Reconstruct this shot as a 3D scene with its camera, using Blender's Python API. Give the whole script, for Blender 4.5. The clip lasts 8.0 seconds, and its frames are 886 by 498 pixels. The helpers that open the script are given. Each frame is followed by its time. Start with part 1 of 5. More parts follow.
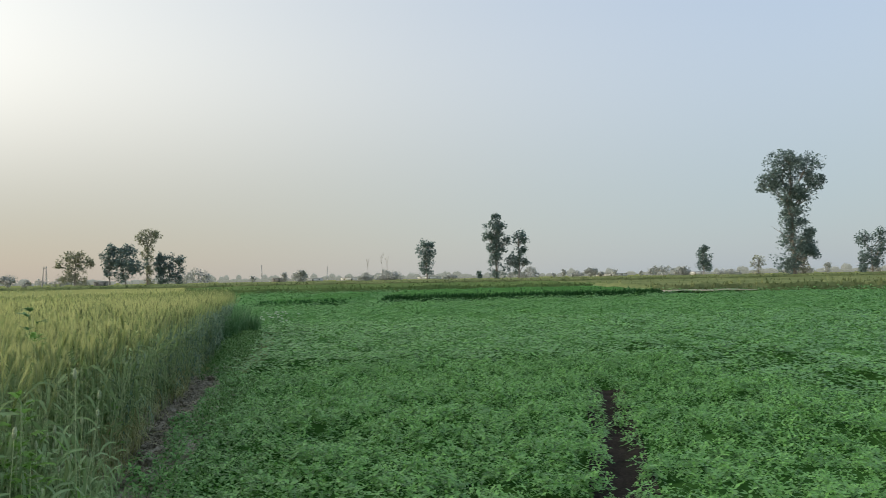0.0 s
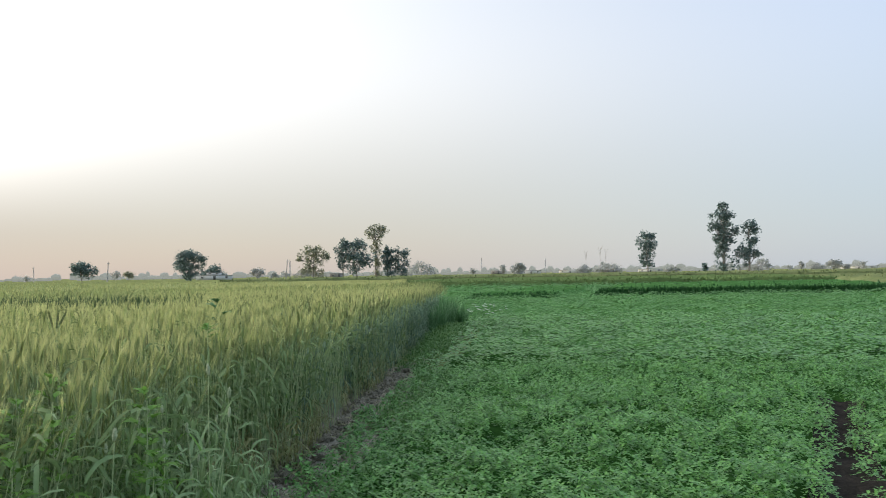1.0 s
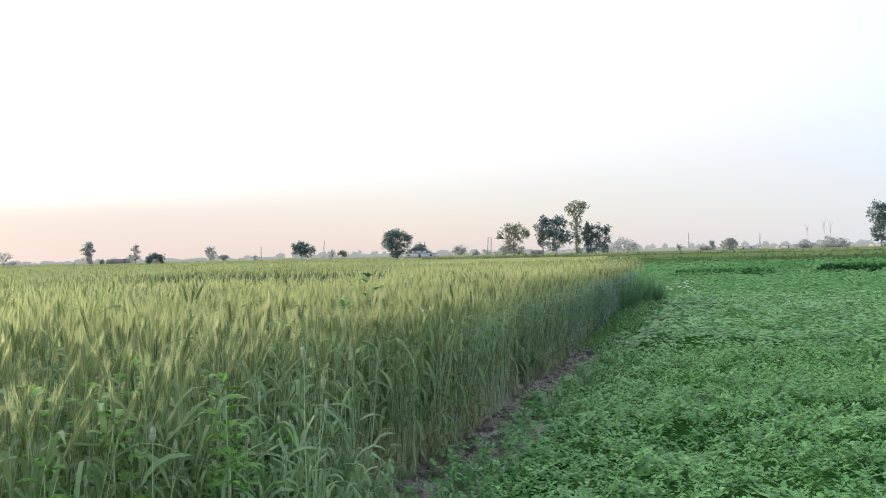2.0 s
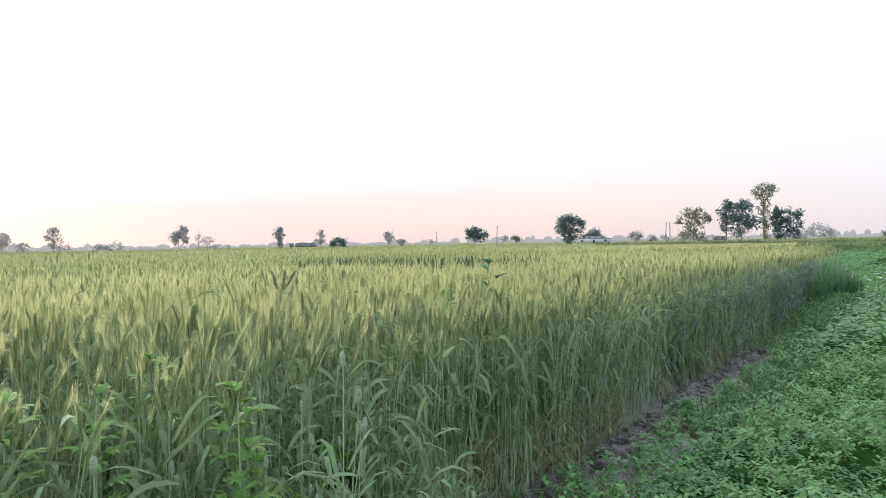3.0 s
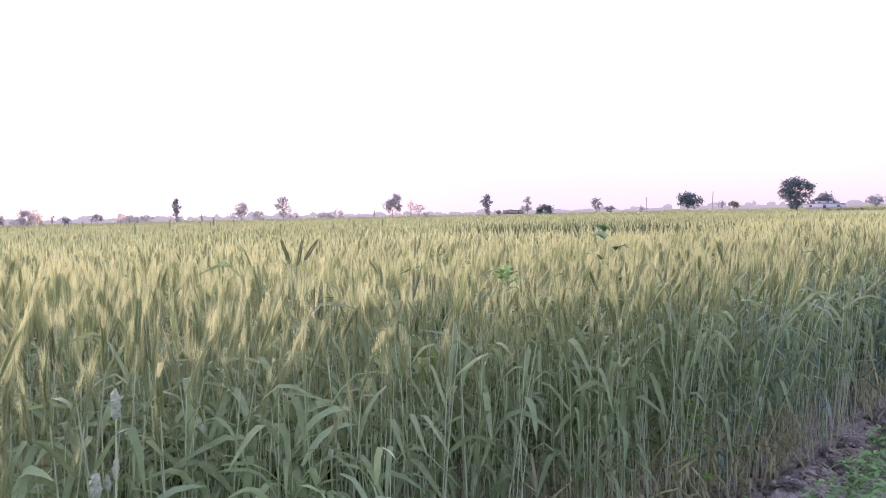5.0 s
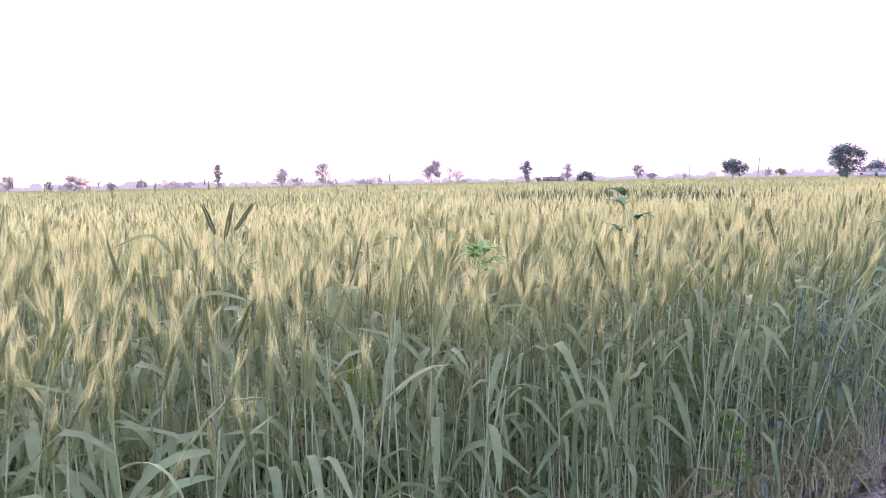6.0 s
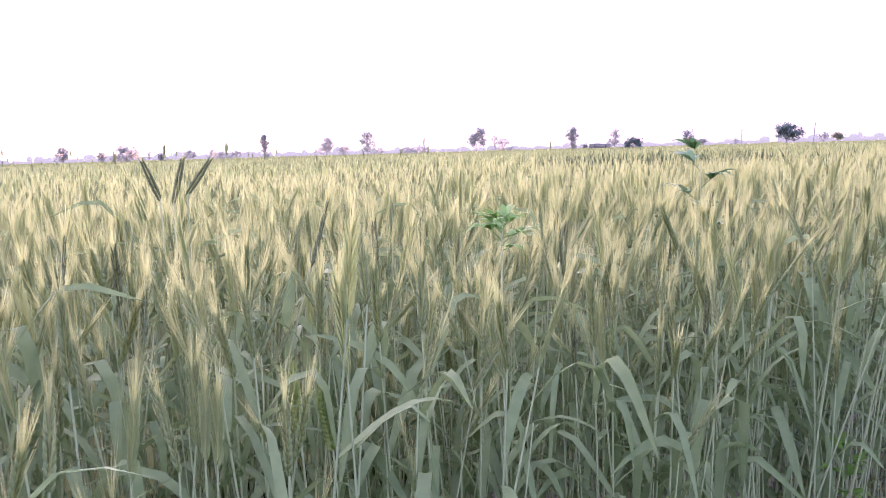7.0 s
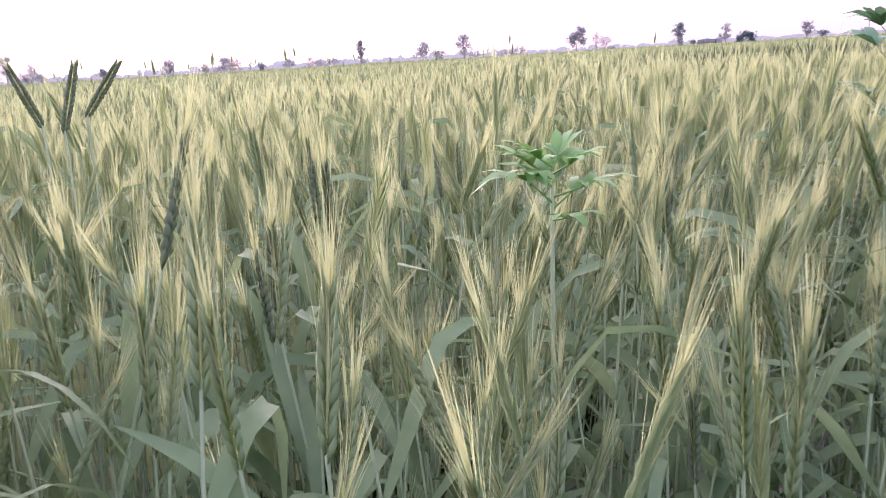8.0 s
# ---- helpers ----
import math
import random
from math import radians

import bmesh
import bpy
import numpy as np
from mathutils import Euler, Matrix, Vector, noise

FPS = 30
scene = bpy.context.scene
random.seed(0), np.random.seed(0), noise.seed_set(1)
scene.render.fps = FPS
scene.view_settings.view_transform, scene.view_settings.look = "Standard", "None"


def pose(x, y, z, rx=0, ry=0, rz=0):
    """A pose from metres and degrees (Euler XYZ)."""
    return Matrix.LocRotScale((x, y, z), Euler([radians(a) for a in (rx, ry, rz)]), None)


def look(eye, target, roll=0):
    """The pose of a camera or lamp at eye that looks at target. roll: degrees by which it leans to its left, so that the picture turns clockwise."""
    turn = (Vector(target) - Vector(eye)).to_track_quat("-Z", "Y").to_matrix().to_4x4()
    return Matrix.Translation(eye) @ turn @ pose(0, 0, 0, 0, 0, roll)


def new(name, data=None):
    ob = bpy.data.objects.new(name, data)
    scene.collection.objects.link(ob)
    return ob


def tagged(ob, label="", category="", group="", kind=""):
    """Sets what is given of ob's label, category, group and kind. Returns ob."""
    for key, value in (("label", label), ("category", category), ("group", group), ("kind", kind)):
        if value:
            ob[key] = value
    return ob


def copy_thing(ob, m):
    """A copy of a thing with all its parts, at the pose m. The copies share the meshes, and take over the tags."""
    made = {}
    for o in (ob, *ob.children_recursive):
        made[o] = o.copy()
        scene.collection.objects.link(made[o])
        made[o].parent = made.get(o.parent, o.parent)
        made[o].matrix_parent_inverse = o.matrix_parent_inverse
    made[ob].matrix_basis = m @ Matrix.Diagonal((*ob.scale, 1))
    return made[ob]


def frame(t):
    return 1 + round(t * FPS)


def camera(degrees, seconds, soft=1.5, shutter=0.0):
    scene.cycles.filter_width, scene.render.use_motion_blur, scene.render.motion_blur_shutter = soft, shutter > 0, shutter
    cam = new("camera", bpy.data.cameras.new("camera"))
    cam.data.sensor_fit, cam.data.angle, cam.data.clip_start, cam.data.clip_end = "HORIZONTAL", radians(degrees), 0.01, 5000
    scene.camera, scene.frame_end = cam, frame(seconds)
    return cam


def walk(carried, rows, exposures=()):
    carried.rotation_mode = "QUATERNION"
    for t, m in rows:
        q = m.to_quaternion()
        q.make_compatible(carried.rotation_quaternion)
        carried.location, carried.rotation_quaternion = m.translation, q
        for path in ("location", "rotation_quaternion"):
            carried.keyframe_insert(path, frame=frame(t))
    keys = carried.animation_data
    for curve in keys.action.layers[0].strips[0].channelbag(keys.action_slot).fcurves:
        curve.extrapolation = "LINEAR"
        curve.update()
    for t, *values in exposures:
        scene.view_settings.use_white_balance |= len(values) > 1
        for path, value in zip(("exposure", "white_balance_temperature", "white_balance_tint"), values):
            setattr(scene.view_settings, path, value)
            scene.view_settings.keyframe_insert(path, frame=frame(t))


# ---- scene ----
cam = camera(58.7, 8.0, soft=0.8, shutter=0.1)
PATH = [
    (0, (-0.058, 0.158, 1.365), (-0.055, 2.157, 1.436), -1.0),
    (0.5, (0.035, 0.457, 1.342), (-0.251, 2.435, 1.411), -0.8),
    (1, (0.171, 0.705, 1.357), (-0.37, 2.629, 1.418), -0.9),
    (1.5, (0.149, 1.12, 1.306), (-0.633, 2.96, 1.346), -1.2),
    (2, (0.169, 1.447, 1.312), (-0.839, 3.175, 1.325), -1.3),
    (3.5, (0.027, 2.493, 1.279), (-1.459, 3.832, 1.256), -0.8),
    (4, (-0.025, 2.809, 1.257), (-1.606, 4.034, 1.225), -0.7),
    (4.5, (-0.125, 3.072, 1.279), (-1.774, 4.203, 1.223), -0.8),
    (5.8, (-0.747, 3.847, 1.218), (-2.484, 4.828, 1.071), -1.4),
    (6, (-0.807, 3.929, 1.228), (-2.547, 4.9, 1.057), -1.1),
    (6.5, (-1.024, 4.109, 1.182), (-2.78, 5.043, 0.971), -1.2),
    (7, (-1.289, 4.283, 1.176), (-3.076, 5.147, 0.928), -1.6),
    (7.5, (-1.561, 4.504, 1.144), (-3.39, 5.249, 0.83), -2.9),
    (8, (-1.883, 4.684, 1.148), (-3.729, 5.293, 0.676), -3.4),
]
walk(cam, [(t, look(eye, target, roll)) for t, eye, target, roll in PATH], [(0, 2.19, 6930, 2), (0.6, 2.37, 6740, 5), (1.0, 2.45, 6650, 5), (1.5, 2.68, 6500, 7), (3.5, 2.95, 6250, 24), (4.7, 3.10, 6100, 46), (6.5, 3.52, 5950, 60), (7.3, 3.44, 5900, 55), (8, 3.3, 5850, 51)])


# ---- world and light: a hazy evening, the sun low and veiled beyond the wheat ----
SUN_YAW, SUN_ELEV = 87.0, 6.0          # degrees left of the y axis, above the horizon
sx, sy = -math.sin(radians(SUN_YAW)), math.cos(radians(SUN_YAW))
SUN_DIR = Vector((sx * math.cos(radians(SUN_ELEV)), sy * math.cos(radians(SUN_ELEV)), math.sin(radians(SUN_ELEV))))
world = bpy.data.worlds.new("world")
scene.world = world
world.use_nodes = True
wn, wl = world.node_tree.nodes, world.node_tree.links


def wmath(op, a, b=None, c=None):
    node = wn.new("ShaderNodeMath")
    node.operation = op
    for k, v in enumerate((a, b, c)):
        if v is None:
            continue
        if isinstance(v, (int, float)):
            node.inputs[k].default_value = v
        else:
            wl.new(v, node.inputs[k])
    return node.outputs[0]


def wrange(value, lo, hi):
    node = wn.new("ShaderNodeMapRange")
    node.interpolation_type = "SMOOTHSTEP"
    node.inputs["From Min"].default_value, node.inputs["From Max"].default_value = lo, hi
    wl.new(value, node.inputs["Value"])
    return node.outputs[0]


def wmix(fac, a, b, kind="MIX"):
    node = wn.new("ShaderNodeMix")
    node.data_type, node.blend_type, node.clamp_factor = "RGBA", kind, False
    for name, v in (("Factor", fac), ("A", a), ("B", b)):
        if isinstance(v, tuple):
            node.inputs[name].default_value = (*v, 1)
        elif isinstance(v, (int, float)):
            node.inputs[name].default_value = v
        else:
            wl.new(v, node.inputs[name])
    return node.outputs["Result"]


sky = wn.new("ShaderNodeTexSky")
sky.sky_type, sky.sun_disc = "NISHITA", False
sky.sun_elevation, sky.sun_rotation = radians(SUN_ELEV), radians(-SUN_YAW)
sky.air_density, sky.dust_density, sky.ozone_density = 1.0, 1.0, 2.0
way = wn.new("ShaderNodeTexCoord").outputs["Generated"]
split = wn.new("ShaderNodeSeparateXYZ")
wl.new(way, split.inputs[0])
dot = wn.new("ShaderNodeVectorMath")
dot.operation = "DOT_PRODUCT"
wl.new(way, dot.inputs[0])
dot.inputs[1].default_value = SUN_DIR
facing = wmath("MAXIMUM", dot.outputs["Value"], 0.0)
height = split.outputs["Z"]
# dust haze: dull and faintly warm at the horizon, milky above it, blue overhead
low_haze = wmix(wrange(dot.outputs["Value"], -0.3, 0.70), (0.84, 0.82, 0.80), (0.62, 0.555, 0.565))
haze = wmix(wrange(height, 0.012, 0.30), low_haze, (1.09, 1.03, 1.01))
haze = wmix(wrange(height, 0.10, 0.55), haze, (0.90, 0.96, 1.14))
haze = wmix(1.0, haze, wmix(wrange(dot.outputs["Value"], -0.42, 0.60), (0.66, 0.78, 1.00), (1.0, 1.0, 1.0)), "MULTIPLY")
# the dust dims the clear sky's own glow low down under the sun
veil = wmath("MULTIPLY", wrange(dot.outputs["Value"], 0.55, 0.95), wmath("SUBTRACT", 1.0, wrange(height, 0.02, 0.20)))
both = wmix(wmath("MULTIPLY_ADD", veil, -0.045, 0.066), haze, sky.outputs[0], "ADD")
# the veiled sun's broad aureole, dimmed towards the horizon
glow = wmath("ADD", wmath("MULTIPLY", wmath("POWER", facing, 9.0), 11.0), wmath("MULTIPLY", wmath("POWER", facing, 2.2), 1.1))
glow = wmath("MULTIPLY", glow, wmath("ADD", wmath("MULTIPLY", wrange(height, 0.045, 0.26), 0.985), 0.015))
total = wmix(glow, both, (1.0, 0.90, 0.87), "ADD")
wl.new(total, wn["Background"].inputs[0])
wn["Background"].inputs[1].default_value = 0.15
sun = new("sun", bpy.data.lights.new("sun", "SUN"))
sun.data.energy, sun.data.angle, sun.data.color = 0.3, radians(12), (1.0, 0.82, 0.60)
sun.rotation_euler = SUN_DIR.to_track_quat("Z", "Y").to_euler()


# ---- materials ----
def material(name, low, high, rough=0.6, scale=30.0, bump=0.0, through_light=0.0, island=0.0, rnd=0.0, spec=0.3):
    """A two-scale procedural surface between two colours; through_light lets thin leaves glow from behind."""
    m = bpy.data.materials.new(name)
    m.use_nodes = True
    n, l = m.node_tree.nodes, m.node_tree.links
    bsdf = n["Principled BSDF"]
    bsdf.inputs["Roughness"].default_value = rough
    bsdf.inputs["Specular IOR Level"].default_value = spec
    co = n.new("ShaderNodeTexCoord")
    fine, broad = n.new("ShaderNodeTexNoise"), n.new("ShaderNodeTexNoise")
    for node, s in ((fine, scale), (broad, scale * 0.09)):
        l.new(co.outputs["Object"], node.inputs["Vector"])
        node.inputs["Scale"].default_value, node.inputs["Detail"].default_value = s, 3.0
    add = n.new("ShaderNodeMath")
    add.operation = "ADD"
    l.new(fine.outputs[0], add.inputs[0])
    l.new(broad.outputs[0], add.inputs[1])
    last = add
    for weight, node, socket in ((island, "ShaderNodeNewGeometry", "Random Per Island"), (rnd, "ShaderNodeObjectInfo", "Random")):
        if weight:
            src, mul = n.new(node), n.new("ShaderNodeMath")
            mul.operation = "MULTIPLY_ADD"
            l.new(src.outputs[socket], mul.inputs[0])
            mul.inputs[1].default_value = weight
            l.new(last.outputs[0], mul.inputs[2])
            last = mul
    ramp = n.new("ShaderNodeMapRange")
    ramp.inputs["From Min"].default_value = 0.65
    ramp.inputs["From Max"].default_value = 1.35 + island + rnd
    l.new(last.outputs[0], ramp.inputs["Value"])
    mix = n.new("ShaderNodeMix")
    mix.data_type = "RGBA"
    mix.inputs["A"].default_value, mix.inputs["B"].default_value = (*low, 1), (*high, 1)
    l.new(ramp.outputs[0], mix.inputs["Factor"])
    l.new(mix.outputs["Result"], bsdf.inputs["Base Color"])
    if bump:
        b = n.new("ShaderNodeBump")
        b.inputs["Strength"].default_value, b.inputs["Distance"].default_value = bump, 0.02
        l.new(add.outputs[0], b.inputs["Height"])
        l.new(b.outputs[0], bsdf.inputs["Normal"])
    if through_light:
        thin, blend = n.new("ShaderNodeBsdfTranslucent"), n.new("ShaderNodeMixShader")
        l.new(mix.outputs["Result"], thin.inputs["Color"])
        blend.inputs[0].default_value = through_light
        l.new(bsdf.outputs[0], blend.inputs[1])
        l.new(thin.outputs[0], blend.inputs[2])
        l.new(blend.outputs[0], n["Material Output"].inputs["Surface"])
    return m


SOIL = material("soil", (0.19, 0.17, 0.12), (0.50, 0.445, 0.33), 0.95, 60, 1.0)
DARK_SOIL = material("dark_soil", (0.022, 0.02, 0.017), (0.055, 0.048, 0.040), 1.0, 40, 1.0, spec=0.0)
STALK = material("wheat_stalk", (0.30, 0.385, 0.185), (0.56, 0.625, 0.34), 0.6, 40, 0, 0.0, 0.5, 0.2, 0.12)
BLADE = material("wheat_leaf", (0.115, 0.195, 0.070), (0.345, 0.44, 0.198), 0.62, 40, 0, 0.34, 0.8, 0.3, 0.12)
EAR = material("wheat_ear", (0.255, 0.335, 0.135), (0.43, 0.505, 0.23), 0.7, 60, 0, 0.45, 0.3, 0.5, 0.15)
DARK_EAR = material("dark_wheat_ear", (0.15, 0.19, 0.085), (0.265, 0.315, 0.155), 0.75, 60, 0, 0.30, 0.3, 0.5, 0.1)
DARK_BLADE = material("dark_wheat_leaf", (0.075, 0.12, 0.06), (0.15, 0.205, 0.11), 0.8, 40, 0, 0.2, 0.6, spec=0.1)
# wheat leaf for the farther edge, its dark and bluish veil put into the colour
HAZY_BLADE = material("hazy_wheat_leaf", (0.075, 0.15, 0.088), (0.345, 0.455, 0.295), 0.55, 40, 0, 0.30, 0.9, spec=0.22)
AWN = material("wheat_awn", (0.43, 0.465, 0.19), (0.62, 0.64, 0.315), 0.8, 60, 0, 0.60, 0.4, 0.4, 0.05)
DRY = material("dry_leaf", (0.23, 0.25, 0.09), (0.46, 0.45, 0.21), 0.6, 40, 0, 0.3, 0.6)
CLOVER = material("clover_leaf", (0.046, 0.165, 0.032), (0.26, 0.53, 0.135), 0.40, 8, 0, 0.25, 0.9, 0.2, 0.40)
# sheet under the clover: the shade between the leaves is painted as dark green
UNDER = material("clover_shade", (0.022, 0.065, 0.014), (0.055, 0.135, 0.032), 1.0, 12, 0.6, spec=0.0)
# paler copy of that sheet for farther off, with distance haze in its colour
HAZY_UNDER = material("hazy_clover_shade", (0.052, 0.14, 0.036), (0.12, 0.25, 0.08), 1.0, 5, 0.6, spec=0.0)
# fodder leaves at the strip's front, darkened to paint in that face's shade
FODDER_FRONT = material("shaded_fodder_front", (0.03, 0.085, 0.03), (0.07, 0.165, 0.06), 1.0, 3, 0.3, 0.2, 0.6, spec=0.0)
VERGE = material("verge_leaf", (0.07, 0.165, 0.04), (0.18, 0.32, 0.095), 0.55, 20, 0, 0.25, 0.7, spec=0.25)
YOUNG = material("young_crop", (0.095, 0.155, 0.055), (0.17, 0.235, 0.085), 1.0, 3, 0.3, 0.2, 0.6, spec=0.0)
# the same fodder's lit upper side, as a lighter green
FODDER_TOP = material("lit_fodder_top", (0.055, 0.155, 0.042), (0.10, 0.225, 0.065), 1.0, 2, 0.3, 0.2, spec=0.0)
# same clover farther off, its green paled and blued to paint in the haze
HAZY_CLOVER = material("hazy_clover_leaf", (0.085, 0.225, 0.062), (0.185, 0.37, 0.125), 0.6, 6, 0, 0.22, 0.8, 0.2, 0.2)
CANOPY = material("wheat_canopy", (0.19, 0.215, 0.075), (0.35, 0.355, 0.135), 1.0, 14, 0.8, spec=0.0)
FARCROP = material("far_crop", (0.155, 0.185, 0.065), (0.27, 0.285, 0.115), 1.0, 0.6, 0.0, spec=0.0)
OLIVE = material("olive_crop", (0.10, 0.135, 0.055), (0.21, 0.235, 0.105), 1.0, 3, 0.3, spec=0.0)
GRASS = material("grass_leaf", (0.20, 0.325, 0.12), (0.42, 0.55, 0.27), 0.5, 30, 0, 0.4, 0.5, 0.3, 0.35)
WEED = material("weed_leaf", (0.13, 0.29, 0.045), (0.28, 0.48, 0.10), 0.55, 30, 0, 0.38, 0.4, 0.3, 0.2)
# paler copy of the weed green, to paint the haze in front of one plant
HAZY_WEED = material("hazy_weed_leaf", (0.14, 0.31, 0.065), (0.28, 0.48, 0.14), 0.55, 30, 0, 0.38, 0.4, 0.3, 0.2)
LATE_EAR = material("late_ear", (0.24, 0.34, 0.08), (0.42, 0.52, 0.16), 0.55, 30, 0, 0.38, 0.4, 0.3, 0.2)
DARK_WEED = material("dark_weed_leaf", (0.08, 0.19, 0.07), (0.17, 0.32, 0.13), 0.5, 30, 0, 0.3, 0.4, 0.3)
PALE_EAR = material("canary_grass_ear", (0.36, 0.43, 0.24), (0.60, 0.64, 0.42), 0.7, 260, 0.5, 0.15, 0.0, 0.4, 0.15)
PETAL = material("white_petal", (0.70, 0.72, 0.66), (0.86, 0.86, 0.82), 0.6, 30, 0, 0.3, 0.4)
BARK = material("bark", (0.16, 0.14, 0.12), (0.32, 0.28, 0.24), 0.9, 6, 0.6)
# green shifted to blue, with some of the distance haze in the base colour
LEAF = material("bluish_tree_leaf", (0.105, 0.155, 0.145), (0.19, 0.255, 0.235), 0.8, 1.5, 0, 0.45, 0.5, spec=0.05)
PALE_LEAF = material("pale_tree_leaf", (0.21, 0.225, 0.15), (0.35, 0.36, 0.25), 0.8, 1.5, 0, 0.3, 0.6, spec=0.05)
# far trees' leaves: the distance haze is put into this pale grey base colour
HAZY_LEAF = material("hazy_tree_leaf", (0.33, 0.345, 0.33), (0.47, 0.48, 0.455), 0.9, 1.0, 0, 0.42, 0.6, spec=0.05)
LIME = material("limewash", (0.62, 0.60, 0.57), (0.80, 0.78, 0.75), 0.85, 3, 0.3)
BRICK = material("brick_wall", (0.27, 0.25, 0.235), (0.36, 0.335, 0.31), 0.9, 6, 0.4)
ROOF = material("roof_slab", (0.26, 0.25, 0.24), (0.40, 0.38, 0.36), 0.85, 4, 0.3)
OPENING = material("dark_opening", (0.10, 0.095, 0.09), (0.15, 0.14, 0.13), 0.7, 4)
CONCRETE = material("pole_concrete", (0.28, 0.27, 0.26), (0.42, 0.40, 0.38), 0.85, 8, 0.3)
STEEL = material("galvanised_steel", (0.30, 0.31, 0.32), (0.45, 0.46, 0.47), 0.5, 8)


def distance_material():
    """The far skyline, so far off that only its tone is left; a faint glow stands in for haze."""
    m = bpy.data.materials.new("hazy_distance_glow")
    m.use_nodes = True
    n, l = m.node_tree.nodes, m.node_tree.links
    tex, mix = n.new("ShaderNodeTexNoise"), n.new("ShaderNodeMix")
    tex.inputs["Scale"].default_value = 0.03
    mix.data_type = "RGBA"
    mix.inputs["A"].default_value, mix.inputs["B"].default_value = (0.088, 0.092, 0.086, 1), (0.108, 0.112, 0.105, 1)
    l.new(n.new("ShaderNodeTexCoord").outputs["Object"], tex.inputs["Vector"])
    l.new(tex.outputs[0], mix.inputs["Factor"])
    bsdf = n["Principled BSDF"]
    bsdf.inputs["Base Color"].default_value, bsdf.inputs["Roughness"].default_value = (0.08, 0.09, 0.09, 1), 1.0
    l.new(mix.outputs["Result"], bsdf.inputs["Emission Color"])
    # the trees give off no light: this emission is the painted haze
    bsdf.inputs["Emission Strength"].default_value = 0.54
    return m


DISTANCE = distance_material()


# ---- mesh helpers ----
def mesh_of(name, verts, tris, mats, index=None, smooth=False):
    me = bpy.data.meshes.new(name)
    verts, tris = np.asarray(verts, np.float32), np.asarray(tris, np.int32)
    me.vertices.add(len(verts))
    me.vertices.foreach_set("co", verts.ravel())
    me.loops.add(tris.size)
    me.loops.foreach_set("vertex_index", tris.ravel())
    me.polygons.add(len(tris))
    me.polygons.foreach_set("loop_start", np.arange(0, tris.size, 3, dtype=np.int32))
    for m in mats:
        me.materials.append(m)
    if index is not None:
        me.polygons.foreach_set("material_index", np.asarray(index, np.int32))
    if smooth:
        me.polygons.foreach_set("use_smooth", np.ones(len(tris), bool))
    me.update(calc_edges=True)
    return me


class Shape:
    """A growing heap of triangles with one material slot a triangle."""

    def __init__(self):
        self.v, self.f, self.m, self.count = [], [], [], 0

    def add(self, verts, tris, slot=0):
        verts, tris = np.asarray(verts, float).reshape(-1, 3), np.asarray(tris, int).reshape(-1, 3)
        self.v.append(verts)
        self.f.append(tris + self.count)
        self.m.append(np.full(len(tris), slot))
        self.count += len(verts)
        return self

    def box(self, x0, y0, z0, x1, y1, z1, slot=0):
        v = [(x, y, z) for z in (z0, z1) for x, y in ((x0, y0), (x1, y0), (x1, y1), (x0, y1))]
        f = [(0, 2, 1), (0, 3, 2), (4, 5, 6), (4, 6, 7)]
        for k in range(4):
            j = (k + 1) % 4
            f += [(k, j, j + 4), (k, j + 4, k + 4)]
        return self.add(v, f, slot)

    def arrays(self):
        return np.concatenate(self.v), np.concatenate(self.f), np.concatenate(self.m)

    def mesh(self, name, mats, smooth=False):
        v, f, m = self.arrays()
        return mesh_of(name, v, f, mats, m, smooth)


def part(name, shape, mats, parent, label="", smooth=False):
    """One mesh object under a thing or under a part."""
    ob = new(name, shape if isinstance(shape, bpy.types.Mesh) else shape.mesh(name, mats, smooth))
    ob.parent = parent
    return tagged(ob, label)


def tube(path, radii, sides=3):
    path, radii = np.asarray(path, float), np.asarray(radii, float)
    n = len(path)
    along = np.gradient(path, axis=0)
    along /= np.linalg.norm(along, axis=1)[:, None] + 1e-9
    ref = np.where(np.abs(along[:, 2:3]) > 0.9, [[1.0, 0, 0]], [[0, 0, 1.0]])
    a = np.cross(along, ref)
    a /= np.linalg.norm(a, axis=1)[:, None] + 1e-9
    b = np.cross(along, a)
    ang = np.linspace(0, 2 * np.pi, sides, endpoint=False)
    v = path[:, None] + radii[:, None, None] * (np.cos(ang)[None, :, None] * a[:, None] + np.sin(ang)[None, :, None] * b[:, None])
    f = []
    for i in range(n - 1):
        for k in range(sides):
            p, q = i * sides + k, i * sides + (k + 1) % sides
            f += [(p, q, q + sides), (p, q + sides, p + sides)]
    return v.reshape(-1, 3), f


def ribbon(path, widths, side):
    """A blade along path; side is the direction across it."""
    path, side = np.asarray(path, float), np.asarray(side, float)
    w = np.asarray(widths, float)[:, None] * side[None]
    v = np.stack([path - w, path + w], 1).reshape(-1, 3)
    f = []
    for i in range(len(path) - 1):
        f += [(2 * i, 2 * i + 1, 2 * i + 3), (2 * i, 2 * i + 3, 2 * i + 2)]
    return v, f


def turned(v, yaw):
    c, s = math.cos(yaw), math.sin(yaw)
    return np.stack([v[:, 0] * c - v[:, 1] * s, v[:, 0] * s + v[:, 1] * c, v[:, 2]], 1)


